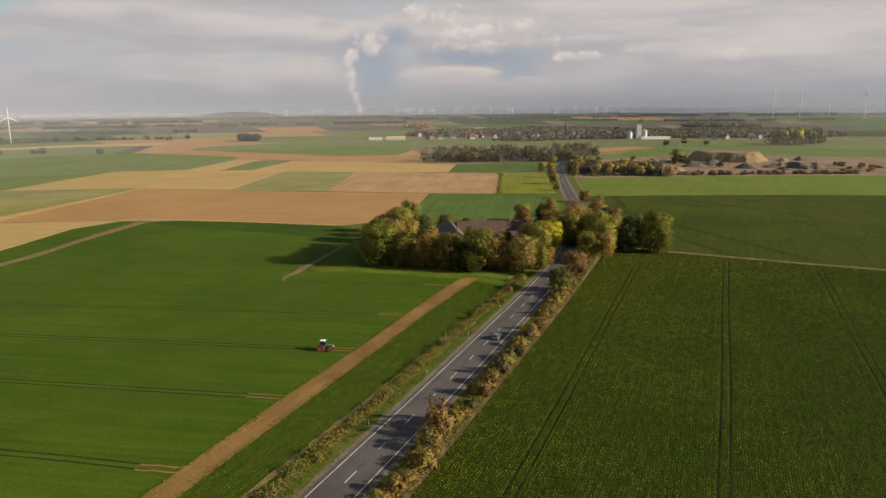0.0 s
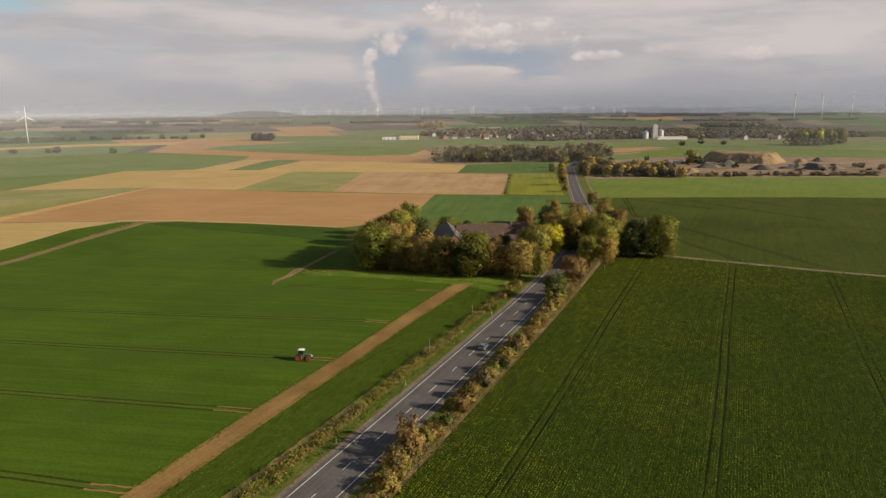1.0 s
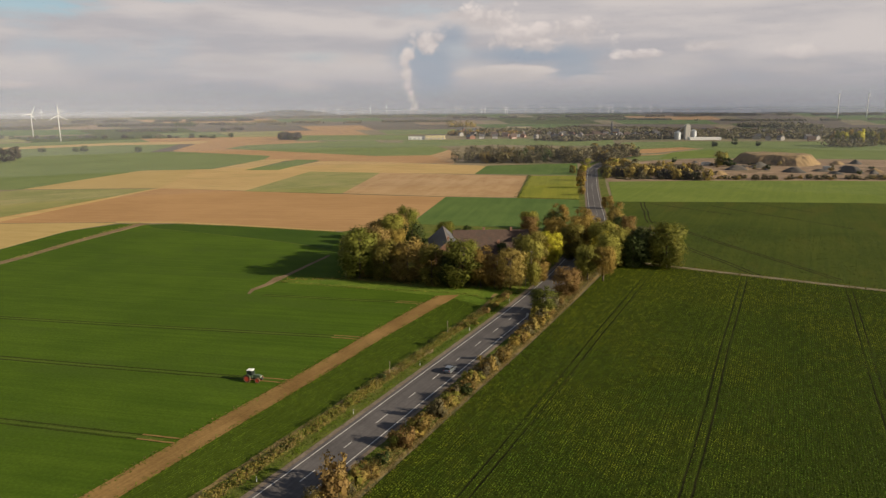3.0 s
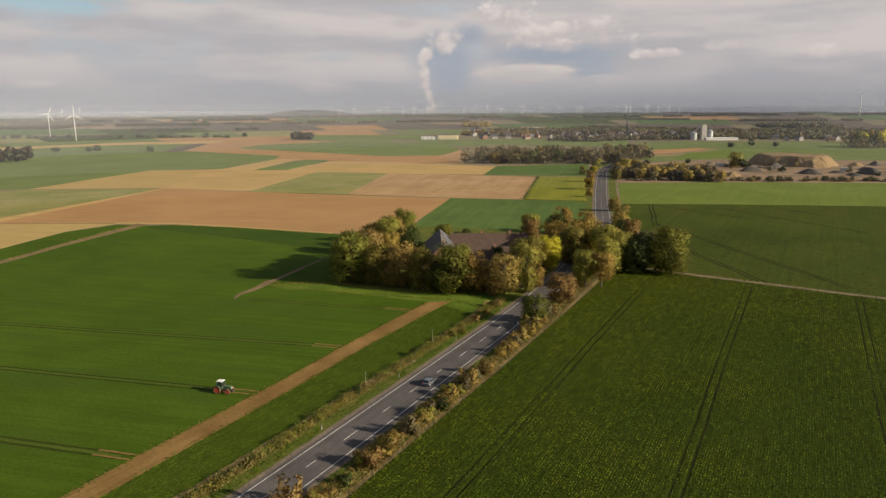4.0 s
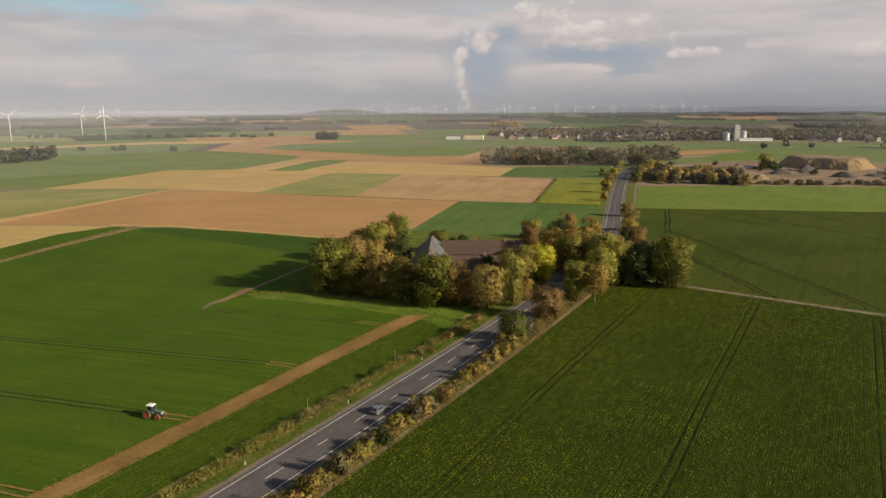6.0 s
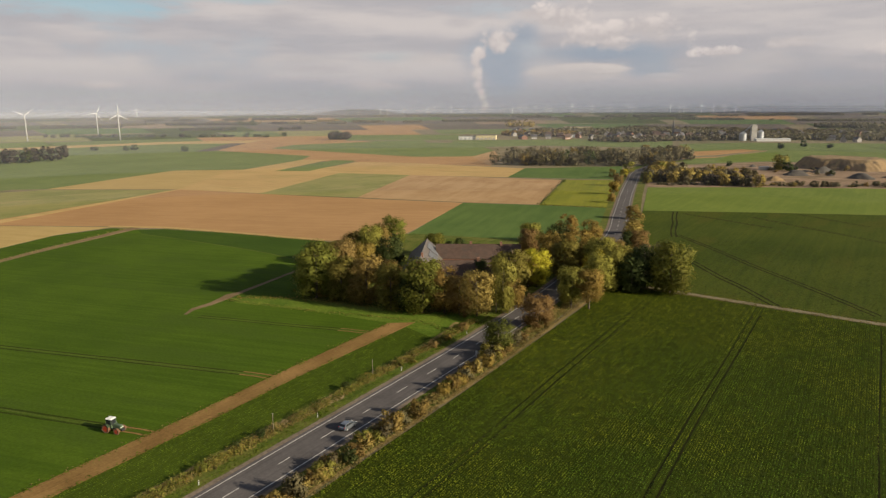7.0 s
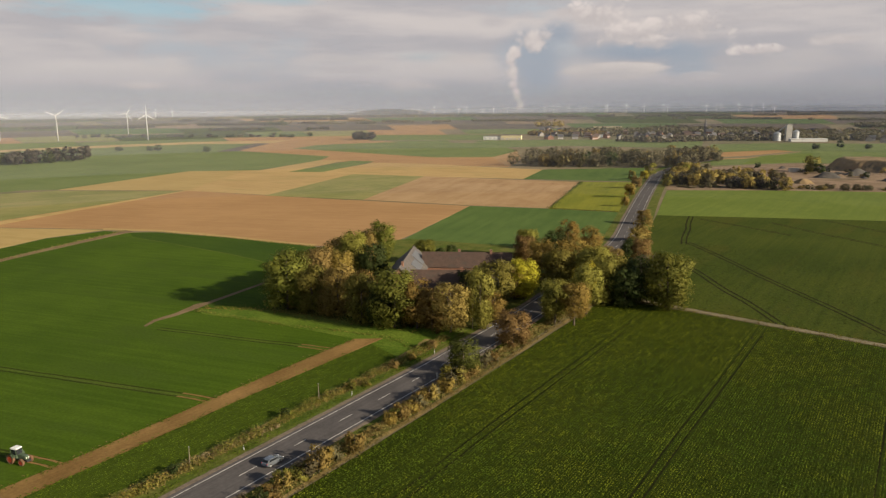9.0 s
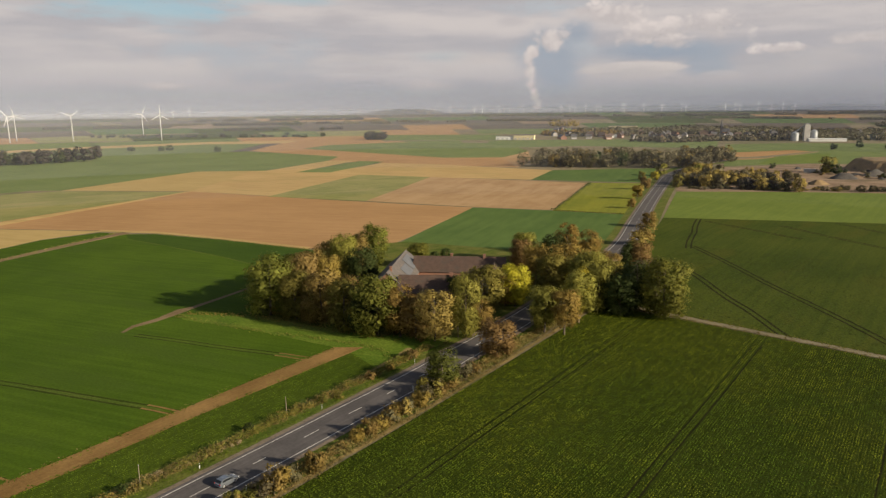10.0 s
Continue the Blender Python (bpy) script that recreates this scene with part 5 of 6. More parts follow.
# ---- car ----
def car(x, y, z, turn):
    c = thing("car", "silver-blue hatchback car driving on the country road", "car")
    prof = [(-2.0, 0.45), (-2.05, 0.75), (-1.95, 0.98), (-1.55, 1.36), (-1.1, 1.47), (0.0, 1.46), (0.55, 1.30), (1.05, 0.98), (1.75, 0.84), (2.02, 0.66), (2.05, 0.40), (1.6, 0.24), (-1.6, 0.24)]
    bm = bmesh.new()
    rings = []
    for w, inset in ((-0.86, 0.0), (-0.80, 0.06), (0.80, 0.06), (0.86, 0.0)):
        rings.append([bm.verts.new((px_ * (1 - abs(inset) * 0.2), w * (0.82 if pz > 1.2 else (0.93 if pz > 0.95 else 1.0)), pz + inset * 0.5 * (pz > 0.6))) for px_, pz in prof])
    n = len(prof)
    for a, b in zip(rings, rings[1:]):
        for k in range(n):
            bm.faces.new((a[k], a[(k + 1) % n], b[(k + 1) % n], b[k]))
    bm.faces.new(rings[0])
    bm.faces.new(rings[-1])
    part("body", bm, M["car_paint"], c, "silver-blue car body")
    for nm, pts in (("rear_window", [(-1.93, 1.03), (-1.60, 1.37)]), ("windscreen", [(0.62, 1.29), (1.03, 1.02)])):
        bm = bmesh.new()
        (x0, z0), (x1, z1) = pts
        dx, dz = (-0.03, 0.035) if nm == "rear_window" else (0.035, 0.045)
        q = [bm.verts.new((xx + dx, s * (0.72 if zz < 1.2 else 0.62), zz + dz)) for xx, zz in ((x0, z0), (x1, z1)) for s in (-1, 1)]
        bm.faces.new((q[0], q[1], q[3], q[2]))
        bmesh.ops.solidify(bm, geom=bm.faces[:], thickness=0.03)
        part(nm, bm, M["dark_glass"], c)
    for side in (-1, 1):
        bm = bmesh.new()
        q = [bm.verts.new((xx, side * w, zz)) for xx, zz, w in ((-1.5, 1.02, 0.80), (0.75, 1.02, 0.80), (0.35, 1.33, 0.725), (-1.25, 1.36, 0.725))]
        bm.faces.new(q)
        bmesh.ops.solidify(bm, geom=bm.faces[:], thickness=0.05)
        part("side_window", bm, M["dark_glass"], c)
        for xx in (-1.28, 1.28):
            w = part("wheel", wheel_shape(bmesh.new(), xx, side * 0.78, 0.32, 0.32, 0.22, 18, 0.62), M["rubber"], c)
            part("rim", wheel_shape(bmesh.new(), xx, side * 0.80, 0.32, 0.205, 0.16, 18), M["steel"], w, "silver wheel rim")
        part("tail_light", box(bmesh.new(), -2.07, -1.94, side * 0.72 - 0.1, side * 0.72 + 0.1, 0.78, 0.96, 0.02), M["red_lamp"], c, "red tail light")
        part("headlight", box(bmesh.new(), 1.86, 2.03, side * 0.66 - 0.14, side * 0.66 + 0.14, 0.64, 0.76, 0.02), M["white"], c)
        part("mirror", box(bmesh.new(), 0.55, 0.72, side * 0.93 - 0.08, side * 0.93 + 0.08, 0.98, 1.12, 0.03), M["car_paint"], c)
    part("bumper", box(bmesh.new(), -2.1, -1.9, -0.8, 0.8, 0.38, 0.58, 0.04), M["car_paint"], c)
    c.matrix_basis = pose(x, y, z, 0, 0, turn)
    return c


car(-59.8, 184.8, 0.2, 91.2)


# ---- posts, stakes and sign ----
def delineator(x, y):
    p = thing("delineator_post", "white roadside marker post with black band", "marker post", "marker posts along the road")
    bm = bmesh.new()
    box(bm, -0.06, 0.06, -0.05, 0.05, -0.2, 1.0, 0.02)
    part("post", bm, M["white"], p)
    part("band", box(bmesh.new(), -0.064, 0.064, -0.054, 0.054, 0.68, 0.90, 0.005), M["black"], p, "black band")
    part("reflector", box(bmesh.new(), -0.03, 0.03, -0.06, -0.05, 0.74, 0.86, 0.003), M["paint"], p)
    p.matrix_basis = pose(x, y, 0.1, 0, 0, 4)
    return p


first = delineator(-68.5, 185.4)
for x, y in ((-69.0, 216.5), (-69.7, 249.6), (-67.6, 154), (-67.1, 123), (-66.7, 92), (-55.4, 185.4), (-54.8, 154), (-54.2, 123), (-53.8, 92)):
    copy_thing(first, pose(x, y, 0.1, 0, 0, 4))


def stake(x, y, h, lean):
    s = thing("wooden_stake", "thin weathered wooden stake in the ditch", "stake", "stakes along the ditch")
    part("post", tube(bmesh.new(), [(0, 0, -0.3), (0.02, 0, h * 0.5), (lean, 0.02, h)], [0.07, 0.06, 0.05], 8), M["wood"], s)
    part("cap", tube(bmesh.new(), [(lean - 0.01, 0.02, h), (lean, 0.02, h + 0.06)], [0.09, 0.03], 8), M["steel"], s)
    s.matrix_basis = pose(x, y, 0.08)


stake(-71.5, 175.6, 4.0, 0.05)
stake(-72.9, 210.0, 4.1, -0.04)

sign = thing("road_sign", "small road sign on a grey steel post", "road sign")
part("post", tube(bmesh.new(), [(0, 0, -0.2), (0, 0, 2.1)], [0.04, 0.04], 8), M["steel"], sign)
part("plate", box(bmesh.new(), -0.32, 0.32, -0.03, 0.01, 1.1, 2.05, 0.01), M["steel"], sign, "grey back of the sign plate")
part("clamp", box(bmesh.new(), -0.1, 0.1, -0.07, 0.06, 1.5, 1.6, 0.01), M["steel"], sign)
sign.matrix_basis = pose(-57.6, 233.8, 0.15, 0, 0, 175)

pole = thing("utility_pole", "grey utility pole among the farm trees", "utility pole")
part("pole_shaft", tube(bmesh.new(), [(0, 0, -0.3), (0, 0, 8.5)], [0.14, 0.10], 10), M["wood"], pole)
part("crossarm", box(bmesh.new(), -0.7, 0.7, -0.06, 0.06, 8.0, 8.14, 0.01), M["wood"], pole)
for u in (-0.6, 0.6):
    part("insulator", tube(bmesh.new(), [(u, 0, 8.14), (u, 0, 8.34)], [0.05, 0.03], 8), M["white"], pole)
pole.matrix_basis = pose(-72.6, 272.8, 0.1, 0, 0, 20)


# ---- woods too thick to count ----
groves = {}


def in_grove(name, kind, x, y, h, r, seed):
    """Adds a crown to one of the far woods."""
    rng = np.random.default_rng(seed)
    v, f, soft, c = crown_cards(rng, h, r, 0.3, 26, 620, 1.2, 0.12)
    groves.setdefault((name, kind), []).append((v + np.array([x, y, 0.0]), soft))


def plant_groves():
    for (name, kind), sets in groves.items():
        v = np.concatenate([a for a, b in sets])
        soft = np.concatenate([b for a, b in sets])
        tagged(part("woodland", raw("woodland", v, np.arange(len(v)).reshape(-1, 4), soft), LEAF[kind]), TREE_WORDS[kind] + " crowns of the " + name, "woodland", kind="stuff")


# ---- gravel works ----
def heap(name, label, mat, x, y, sx, sy, h, flat, seed, turn=0.0):
    """A tipped heap with slumped flanks; flat: how much of the top is level."""
    n = 44 if sx > 20 else 20
    v, f = [], []
    for j in range(n + 1):
        for i in range(n + 1):
            u, w = 2 * i / n - 1, 2 * j / n - 1
            d = max(abs(u) ** 3 + abs(w) ** 3, 1e-9) ** (1 / 3) if flat > 0.3 else math.hypot(u, w)
            d += 0.035 * flat * math.sin(math.atan2(w, u) * 46 + 3 * noise.noise(Vector((u * 3, w * 3, 2)))) + 0.10 * noise.noise(Vector((u * 2.2 + seed, w * 2.2, seed * 3.1))) + 0.05 * noise.noise(Vector((u * 6 + seed, w * 6, 1)))
            k = min(1.0, max(0.0, (1 - d) / (1 - flat)))
            z = h * k ** 0.9 * (1 + 0.10 * noise.noise(Vector((u * 3, w * 3, seed)))) + 0.35 * noise.noise(Vector((u * 9, w * 9, seed + 7))) * (k > 0.02)
            v.append((u * sx, w * sy, z - 0.3))
    for j in range(n):
        for i in range(n):
            a = j * (n + 1) + i
            f.append((a, a + 1, a + n + 2, a + n + 1))
    ob = part(name, raw(name, v, f), mat, smooth=True)
    ob.matrix_basis = pose(x, y, 0.1, 0, 0, turn)
    return tagged(ob, label, "heap")


heap("sand_mound", "broad flat-topped mound of yellowish sand with eroded flanks", M["sand"], -15, 888, 43, 32, 10.5, 0.74, 2, -18)
# dark heap added where the mound's left face lies in shadow
heap("gravel_mound", "dark grey flank heap against the sand mound", M["coal"], -37, 876, 11, 10, 9.5, 0.2, 5, 10)
HEAPS = [(-81.1, 760.2), (-44.9, 787.8), (-26.3, 823.0), (44.6, 896.0), (62.2, 910.9), (53.4, 801.2), (72.8, 815.2), (5.5, 782.0), (-92.0, 695.5), (-55.1, 733.3)]
for i, (x, y) in enumerate(HEAPS):
    heap("gravel_mound", ("dark" if i % 3 else "sandy") + " heap of aggregate on the quarry floor", M["coal"] if i % 3 else M["sand"], x, y, 8 + 3 * (i % 3), 6 + i % 2, 3.6 + 1.2 * (i % 3), 0.1 + 0.2 * (i % 2), 11 + i, 25 * i)


def quarry_block(x, y, w, d, h, mat, label, turn):
    b = thing("site_shed", label, "shed")
    part("wall", box(bmesh.new(), -w / 2, w / 2, -d / 2, d / 2, 0, h, 0.05), mat, b)
    part("roof", box(bmesh.new(), -w / 2 - 0.2, w / 2 + 0.2, -d / 2 - 0.2, d / 2 + 0.2, h, h + 0.2, 0.04), M["steel"], b)
    part("door", box(bmesh.new(), -0.9, 0.9, -d / 2 - 0.06, -d / 2 + 0.02, 0.0, min(2.4, h - 0.3)), M["steel"], b)
    b.matrix_basis = pose(x, y, 0.05, 0, 0, turn)


for (x, y), w, mat in (((-78.1, 832.5), 9, "concrete"), ((33.5, 825.7), 6, "steel")):
    quarry_block(x, y, w, 4, 3.0, M[mat], "low " + ("pale" if mat != "steel" else "grey") + " site shed in the gravel works", 15 + w)

rng2 = random.Random(9)
rng3 = random.Random(31)
for i in range(46):
    x0, y0 = -120 + 270 * rng3.random(), 770 + 95 * rng3.random()
    if abs(x0 + 8) < 60 and y0 > 850:
        continue
    if i % 3 == 0:
        heap("gravel_mound", "low dark heap of spoil on the quarry floor", M["coal"] if i % 2 else M["quarry"], x0, y0, rng3.uniform(4, 11), rng3.uniform(3, 6), rng3.uniform(1.5, 4.0), 0.15, 40 + i, 40 * i)
    else:
        tree(rng3.choice(["grey", "brown", "hazel", "dark"]), x0, y0, rng3.uniform(2.5, 6), rng3.uniform(2.5, 5.0), "small", "on the quarry floor", "quarry scrub", "shrub", "shrub")
tree("olive", *(-64.0, 838.0), 16, 10, "far", "at the foot of the sand mound", "quarry trees")
tree("dark", *(-56.1, 825.9), 9, 6, "far", "at the foot of the sand mound", "quarry trees")
for i in range(80):
    s = i / 79
    x0, y0 = -128 + 230 * s + rng2.uniform(-5, 5), 656 + 96 * s + rng2.uniform(-2, 10)
    tree(rng2.choice(["grey", "hazel", "brown", "grey", "hazel"]), x0, y0, rng2.uniform(1.6, 4.4), rng2.uniform(2.6, 5.6), "shrub", "along the edge of the gravel works", "quarry hedge", "shrub", "shrub")
for i in range(74):
    x0, y0 = -150 + 92 * rng2.random(), 672 + 85 * rng2.random()
    x0 -= (y0 - 672) * 0.12
    in_grove("thicket beside the bend of the road", rng2.choice(["grey", "hazel", "brown", "bare", "hazel", "brown"]), x0, y0, rng2.uniform(5, 12), rng2.uniform(4, 7.5), 300 + i)

for i in range(26):
    s = rng2.random()
    x0, y0 = -178 + 30 * rng2.random() - 18 * s, 742 + 70 * s
    if -184 - 0.04 * (y0 - 742) - 6 < x0 < -172 - 0.1 * (y0 - 742) + 6:
        x0 += 16
    tree(rng2.choice(["olive", "gold", "brown", "brown"]), x0, y0, rng2.uniform(5, 9), rng2.uniform(3.5, 5.5), "far", "beside the bend of the road", "trees by the bend")
tree("yellow", -172, 700, 8, 4.5, "far", "beside the bend of the road", "trees by the bend")

# ---- woods ----
for i in range(105):
    s = rng2.random()
    d = rng2.random() ** 1.4
    x0, y0 = -338 + 172 * s - 25 * d + rng2.uniform(-4, 4), 752 + 74 * s + 90 * d + rng2.uniform(-4, 4)
    in_grove("mixed wood by the road bend", rng2.choice(["grey", "hazel", "grey", "hazel", "dark", "grey", "hazel", "brown"]), x0, y0, rng2.uniform(9, 18), rng2.uniform(6.5, 10.5), 500 + i)
BEND = Vector((-207.7, 876.4)), Vector((-162.3, 909.3)), Vector((-185.3, 979.8))
for i in range(46):
    x0, y0 = BEND[0] + (BEND[1] - BEND[0]) * rng2.random() + (BEND[2] - BEND[1]) * rng2.random()
    in_grove("mixed wood by the road bend", rng2.choice(["grey", "brown", "grey", "hazel"]), x0, y0, rng2.uniform(10, 17), rng2.uniform(5, 7.5), 800 + i)
for i in range(13):
    x0, y0 = 50 + 70 * i / 12 + rng2.uniform(-2, 2), 1258 + 24 * i / 12 + rng2.uniform(-5, 9)
    tree("yellow" if i % 4 == 2 else ("gold" if i % 3 == 0 else "green"), x0, y0, rng2.uniform(20, 27), rng2.uniform(6, 8), "far", "in a clump before the village", "clump before the village")
for i in range(18):
    x0, y0 = -890 + 68 * rng2.random(), 1108 + 24 * rng2.random() + 10
    tree(rng2.choice(["bare", "dark", "bare"]), x0, y0, rng2.uniform(12, 17), rng2.uniform(6, 9), "far", "in a small copse between the fields", "copse between the fields")
for i in range(22):
    s = i / 21
    x0, y0 = -873 + 34 * s + rng2.uniform(-12, 12), 440 + 128 * s
    tree(rng2.choice(["bare", "bare", "dark", "grey"]), x0, y0, rng2.uniform(14, 20), rng2.uniform(7, 11), "far", "in a copse beside the blue-green field", "copse by the field")
tree("bare", -856, 592, 18, 9, "far", "alone beyond a copse")
for i in range(30):
    s = i / 29
    x0, y0 = -1500 + 400 * s + rng2.uniform(-15, 15), 935 + 215 * s + rng2.uniform(-8, 8)
    tree(rng2.choice(["bare", "grey", "dark", "bare"]), x0, y0, rng2.uniform(4, 8.5), rng2.uniform(5, 9), "far", "in a broken field hedge", "broken field hedge")
for x0, y0 in ((-931.8, 731.9), (-931.9, 746.0), (-836.5, 760.3), (-978.2, 711.4), (-1628.8, 1374.3), (-1447.8, 1395.3), (-1187.3, 1205.1), (-1319.8, 1440.9), (-1062.6, 1139.4), (-1064.8, 1193.5), (-107.2, 1178.2), (-84.8, 1233.5), (-49.6, 1217.9)):
    tree("dark", x0, y0, rng2.uniform(7, 11), rng2.uniform(5, 9), "far", "standing alone in the fields", "lone field trees")


plant_groves()


def far_wood(pts, high, mat, label, seed, depth=30.0, leaf=4.0, per=1.0):
    """A belt of distant trees that cannot be told apart."""
    rng = np.random.default_rng(seed)
    ln, ac = curve_at(pts, 6)
    at = []
    for i, (p, q) in enumerate(zip(ln, ac)):
        if leaf > 5 and math.sin(i * 0.23 + seed) + math.sin(i * 0.071 + 2 * seed) < -0.35:
            continue
        for _ in range(max(1, int(depth / 8))):
            h = high * (0.62 if leaf > 5 else 0.85) * rng.uniform(0.4, 1.15)
            c = np.array([p.x, p.y, 0]) + np.array([q.x, q.y, 0]) * rng.uniform(-depth / 2, depth / 2) + np.append(rng.normal(0, 3, 2), 0)
            k = int(13 * per)
            d = rng.normal(size=(k, 3))
            d /= np.linalg.norm(d, axis=1, keepdims=True)
            at.append(np.concatenate([c + np.array([0, 0, h * 0.55]) + d * np.array([h * 0.5, h * 0.5, h * 0.48]), d], 1))
    at = np.concatenate(at)
    v, f = cards(rng, at[:, :3], at[:, 3:] + rng.normal(0, 0.4, (len(at), 3)), leaf * (0.9 if leaf > 5 else 1.15) * rng.uniform(0.7, 1.4, len(at)), 0.85)
    soft = np.repeat(unit(at[:, 3:] + np.array([0, 0, 0.25])), 4, 0)
    tagged(part("tree_belt", raw("tree_belt", v, f, soft), LEAF[mat]), label, "tree belt", kind="stuff")


far_wood([(-1807.1, 1738.0), (-1745.8, 1757.1)], 26, "dark", "small dark distant wood", 1, 30, 6)
far_wood([(-1845.9, 1858.8), (-1705.4, 1901.0), (-1579.6, 2008.4)], 14, "grey", "long grey-brown distant tree belt", 2, 40, 6)
far_wood([(-1909.7, 2150.3), (-1834.8, 2258.5)], 14, "gold", "golden distant tree belt", 3, 40, 6)
far_wood([(-1686.4, 2211.0), (-1508.1, 2178.7), (-1349.2, 2386.4), (-1142.6, 2440.8)], 13, "grey", "brownish distant tree belt", 4, 50, 6)
far_wood([(-2348.8, 1382.6), (-2153.5, 1446.8), (-2200.8, 1682.0), (-2164.7, 1995.4)], 9, "grey", "low distant hedges and gardens", 5, 80, 6)
far_wood([(-652.1, 1410.6), (-608.6, 1456.7), (-522.6, 1432.1)], 12, "gold", "golden trees at the village edge", 6, 50, 4)
far_wood([(-901.2, 1910.3), (-839.8, 1930.2)], 22, "gold", "tall golden poplars behind the village", 7, 30, 5)
far_wood([(-645.1, 1537.6), (-528.7, 1580.8), (-415.0, 1623.0), (-292.2, 1606.6)], 12, "grey", "grey-brown garden trees of the village", 8, 160, 4.2)
far_wood([(-409.8, 1281.9), (-352.9, 1263.6), (-306.7, 1345.4), (-252.7, 1367.2), (-202.9, 1409.3)], 11, "grey", "greyish trees at the village edge", 9, 40, 4)
far_wood([(-512.0, 1728.5), (-397.2, 1696.9), (-310.2, 1694.6), (-229.2, 1630.4)], 14, "hazel", "faded garden trees of the village", 10, 90, 4.2)
far_wood([(-215.6, 1476.8), (-122.8, 1496.6), (-27.7, 1532.0), (67.7, 1540.2), (139.2, 1614.3)], 12, "grey", "garden trees along the village edge", 11, 120, 4.2)
far_wood([(-198.0, 1642.1), (-89.7, 1743.7), (13.8, 1782.0), (154.8, 1834.3)], 10, "hazel", "greyish trees behind the village houses", 12, 100, 4.2)
far_wood([(-128.3, 2112.8), (-66.6, 2180.4), (11.8, 2029.5)], 13, "grey", "bare-looking brown wood behind the village", 13, 80, 5)
far_wood([(-968.6, 2859.8), (-753.5, 2908.4), (-451.8, 2880.2)], 12, "grey", "grey-brown distant hedge line", 14, 40, 7)
far_wood([(-345.3, 2815.6), (-127.4, 2786.4), (104.8, 2926.2), (306.0, 3059.2)], 12, "grey", "brown distant hedge line", 15, 40, 7)
far_wood([(-1470.2, 3111.0), (-1154.2, 3305.9), (-810.4, 3506.6), (-465.5, 3707.9)], 15, "grey", "far grey-brown woodland near the horizon", 16, 60, 9)
far_wood([(-2369.3, 3169.3), (-1903.2, 3327.9), (-1551.8, 3546.9)], 12, "grey", "far grey-brown woodland near the horizon", 17, 60, 9)
far_wood([(-615.1, 3844.6), (-195.0, 3980.4), (448.4, 4137.5)], 18, "grey", "far grey-brown ridge of woodland", 18, 60, 9)
far_wood([(-3711.6, 1988.1), (-3263.1, 2216.2), (-2941.7, 2543.8)], 8, "grey", "far brown hedges and orchards", 19, 120, 8)
far_wood([(-267.4, 1422.2), (-206.4, 1427.4), (-216.7, 1581.6)], 12, "bare", "grey-brown trees round the grain store", 20, 40, 4)
far_wood([(45.7, 1216.1), (87.6, 1262.4)], 16, "hazel", "faded trees at the edge of the far field", 21, 40, 3)


far_wood([(-1560, 1330), (-1420, 1490), (-1300, 1560)], 11, "bare", "dark hedgerow on the far plain", 23, 30, 5.5)
far_wood([(-2300, 1180), (-2150, 1330), (-1990, 1420)], 10, "bare", "dark gardens on the far plain", 24, 90, 6)
far_wood([(-2050, 1650), (-1900, 1800), (-1800, 1990)], 10, "bare", "dark hedges on the far plain", 25, 90, 6)
far_wood([(-2700, 2050), (-2400, 2300), (-2150, 2500)], 12, "bare", "dark distant hedges", 26, 120, 7)
far_wood([(-658.2, 1462.6), (-557.0, 1420.1), (-507.0, 1466.3)], 10, "grey", "grey-brown garden trees at the near end of the village", 22, 70, 4)


# ---- village ----
def house(kind, group):
    w, d, e, r, wall_mat, roof_mat = dict(
        red=(11, 8.5, 4.8, 8.4, "far_wall", "roof"), brown=(12, 9, 4.6, 8.8, "brick", "roof"), grey=(10, 8.5, 5.4, 8.8, "far_wall", "roof_grey"), barn=(20, 11, 4.8, 8.6, "brick", "roof_grey"))[kind]
    h = thing("house", dict(red="plastered village house with brown tiled roof", brown="brick village house with brown tiled roof", grey="pale village house with grey slate roof", barn="long village barn with grey slate roof")[kind], "house", group)
    bm = box(bmesh.new(), -w / 2, w / 2, -d / 2, d / 2, 0, e)
    for s in (-1, 1):
        g = [bm.verts.new((s * w / 2, -d / 2, e)), bm.verts.new((s * w / 2, d / 2, e)), bm.verts.new((s * w / 2, 0, r - 0.1))]
        bm.faces.new(g)
    part("wall", bm, M[wall_mat], h)
    bm = bmesh.new()
    for s in (-1, 1):
        q = [bm.verts.new(p) for p in ((-w / 2 - 0.5, 0, r), (w / 2 + 0.5, 0, r), (w / 2 + 0.5, s * (d / 2 + 0.5), e - 0.3), (-w / 2 - 0.5, s * (d / 2 + 0.5), e - 0.3))]
        lo = [bm.verts.new(v.co - Vector((0, 0, 0.25))) for v in q]
        bm.faces.new(q)
        bm.faces.new(lo)
        for i in range(4):
            bm.faces.new((q[i], q[(i + 1) % 4], lo[(i + 1) % 4], lo[i]))
    roof = part("roof", bm, M[roof_mat], h)
    part("chimney", box(bmesh.new(), 1.2, 2.0, 0.4, 1.0, r - 1.2, r + 1.0), M["brick"], roof)
    for s in (-1, 1):
        for k in range(3):
            u = -w / 2 + (k + 0.5) * w / 3
            fr = part("window", box(bmesh.new(), u - 0.7, u + 0.7, s * d / 2 - 0.05, s * d / 2 + 0.06, 1.1, 2.5), M["white"], h)
            part("pane", box(bmesh.new(), u - 0.58, u + 0.58, s * d / 2 - 0.04, s * d / 2 + 0.085, 1.22, 2.38), M["dark_glass"], fr)
    part("door", box(bmesh.new(), w / 2 - 0.05, w / 2 + 0.06, -0.55, 0.55, 0, 2.1), M["wood"], h)
    return h


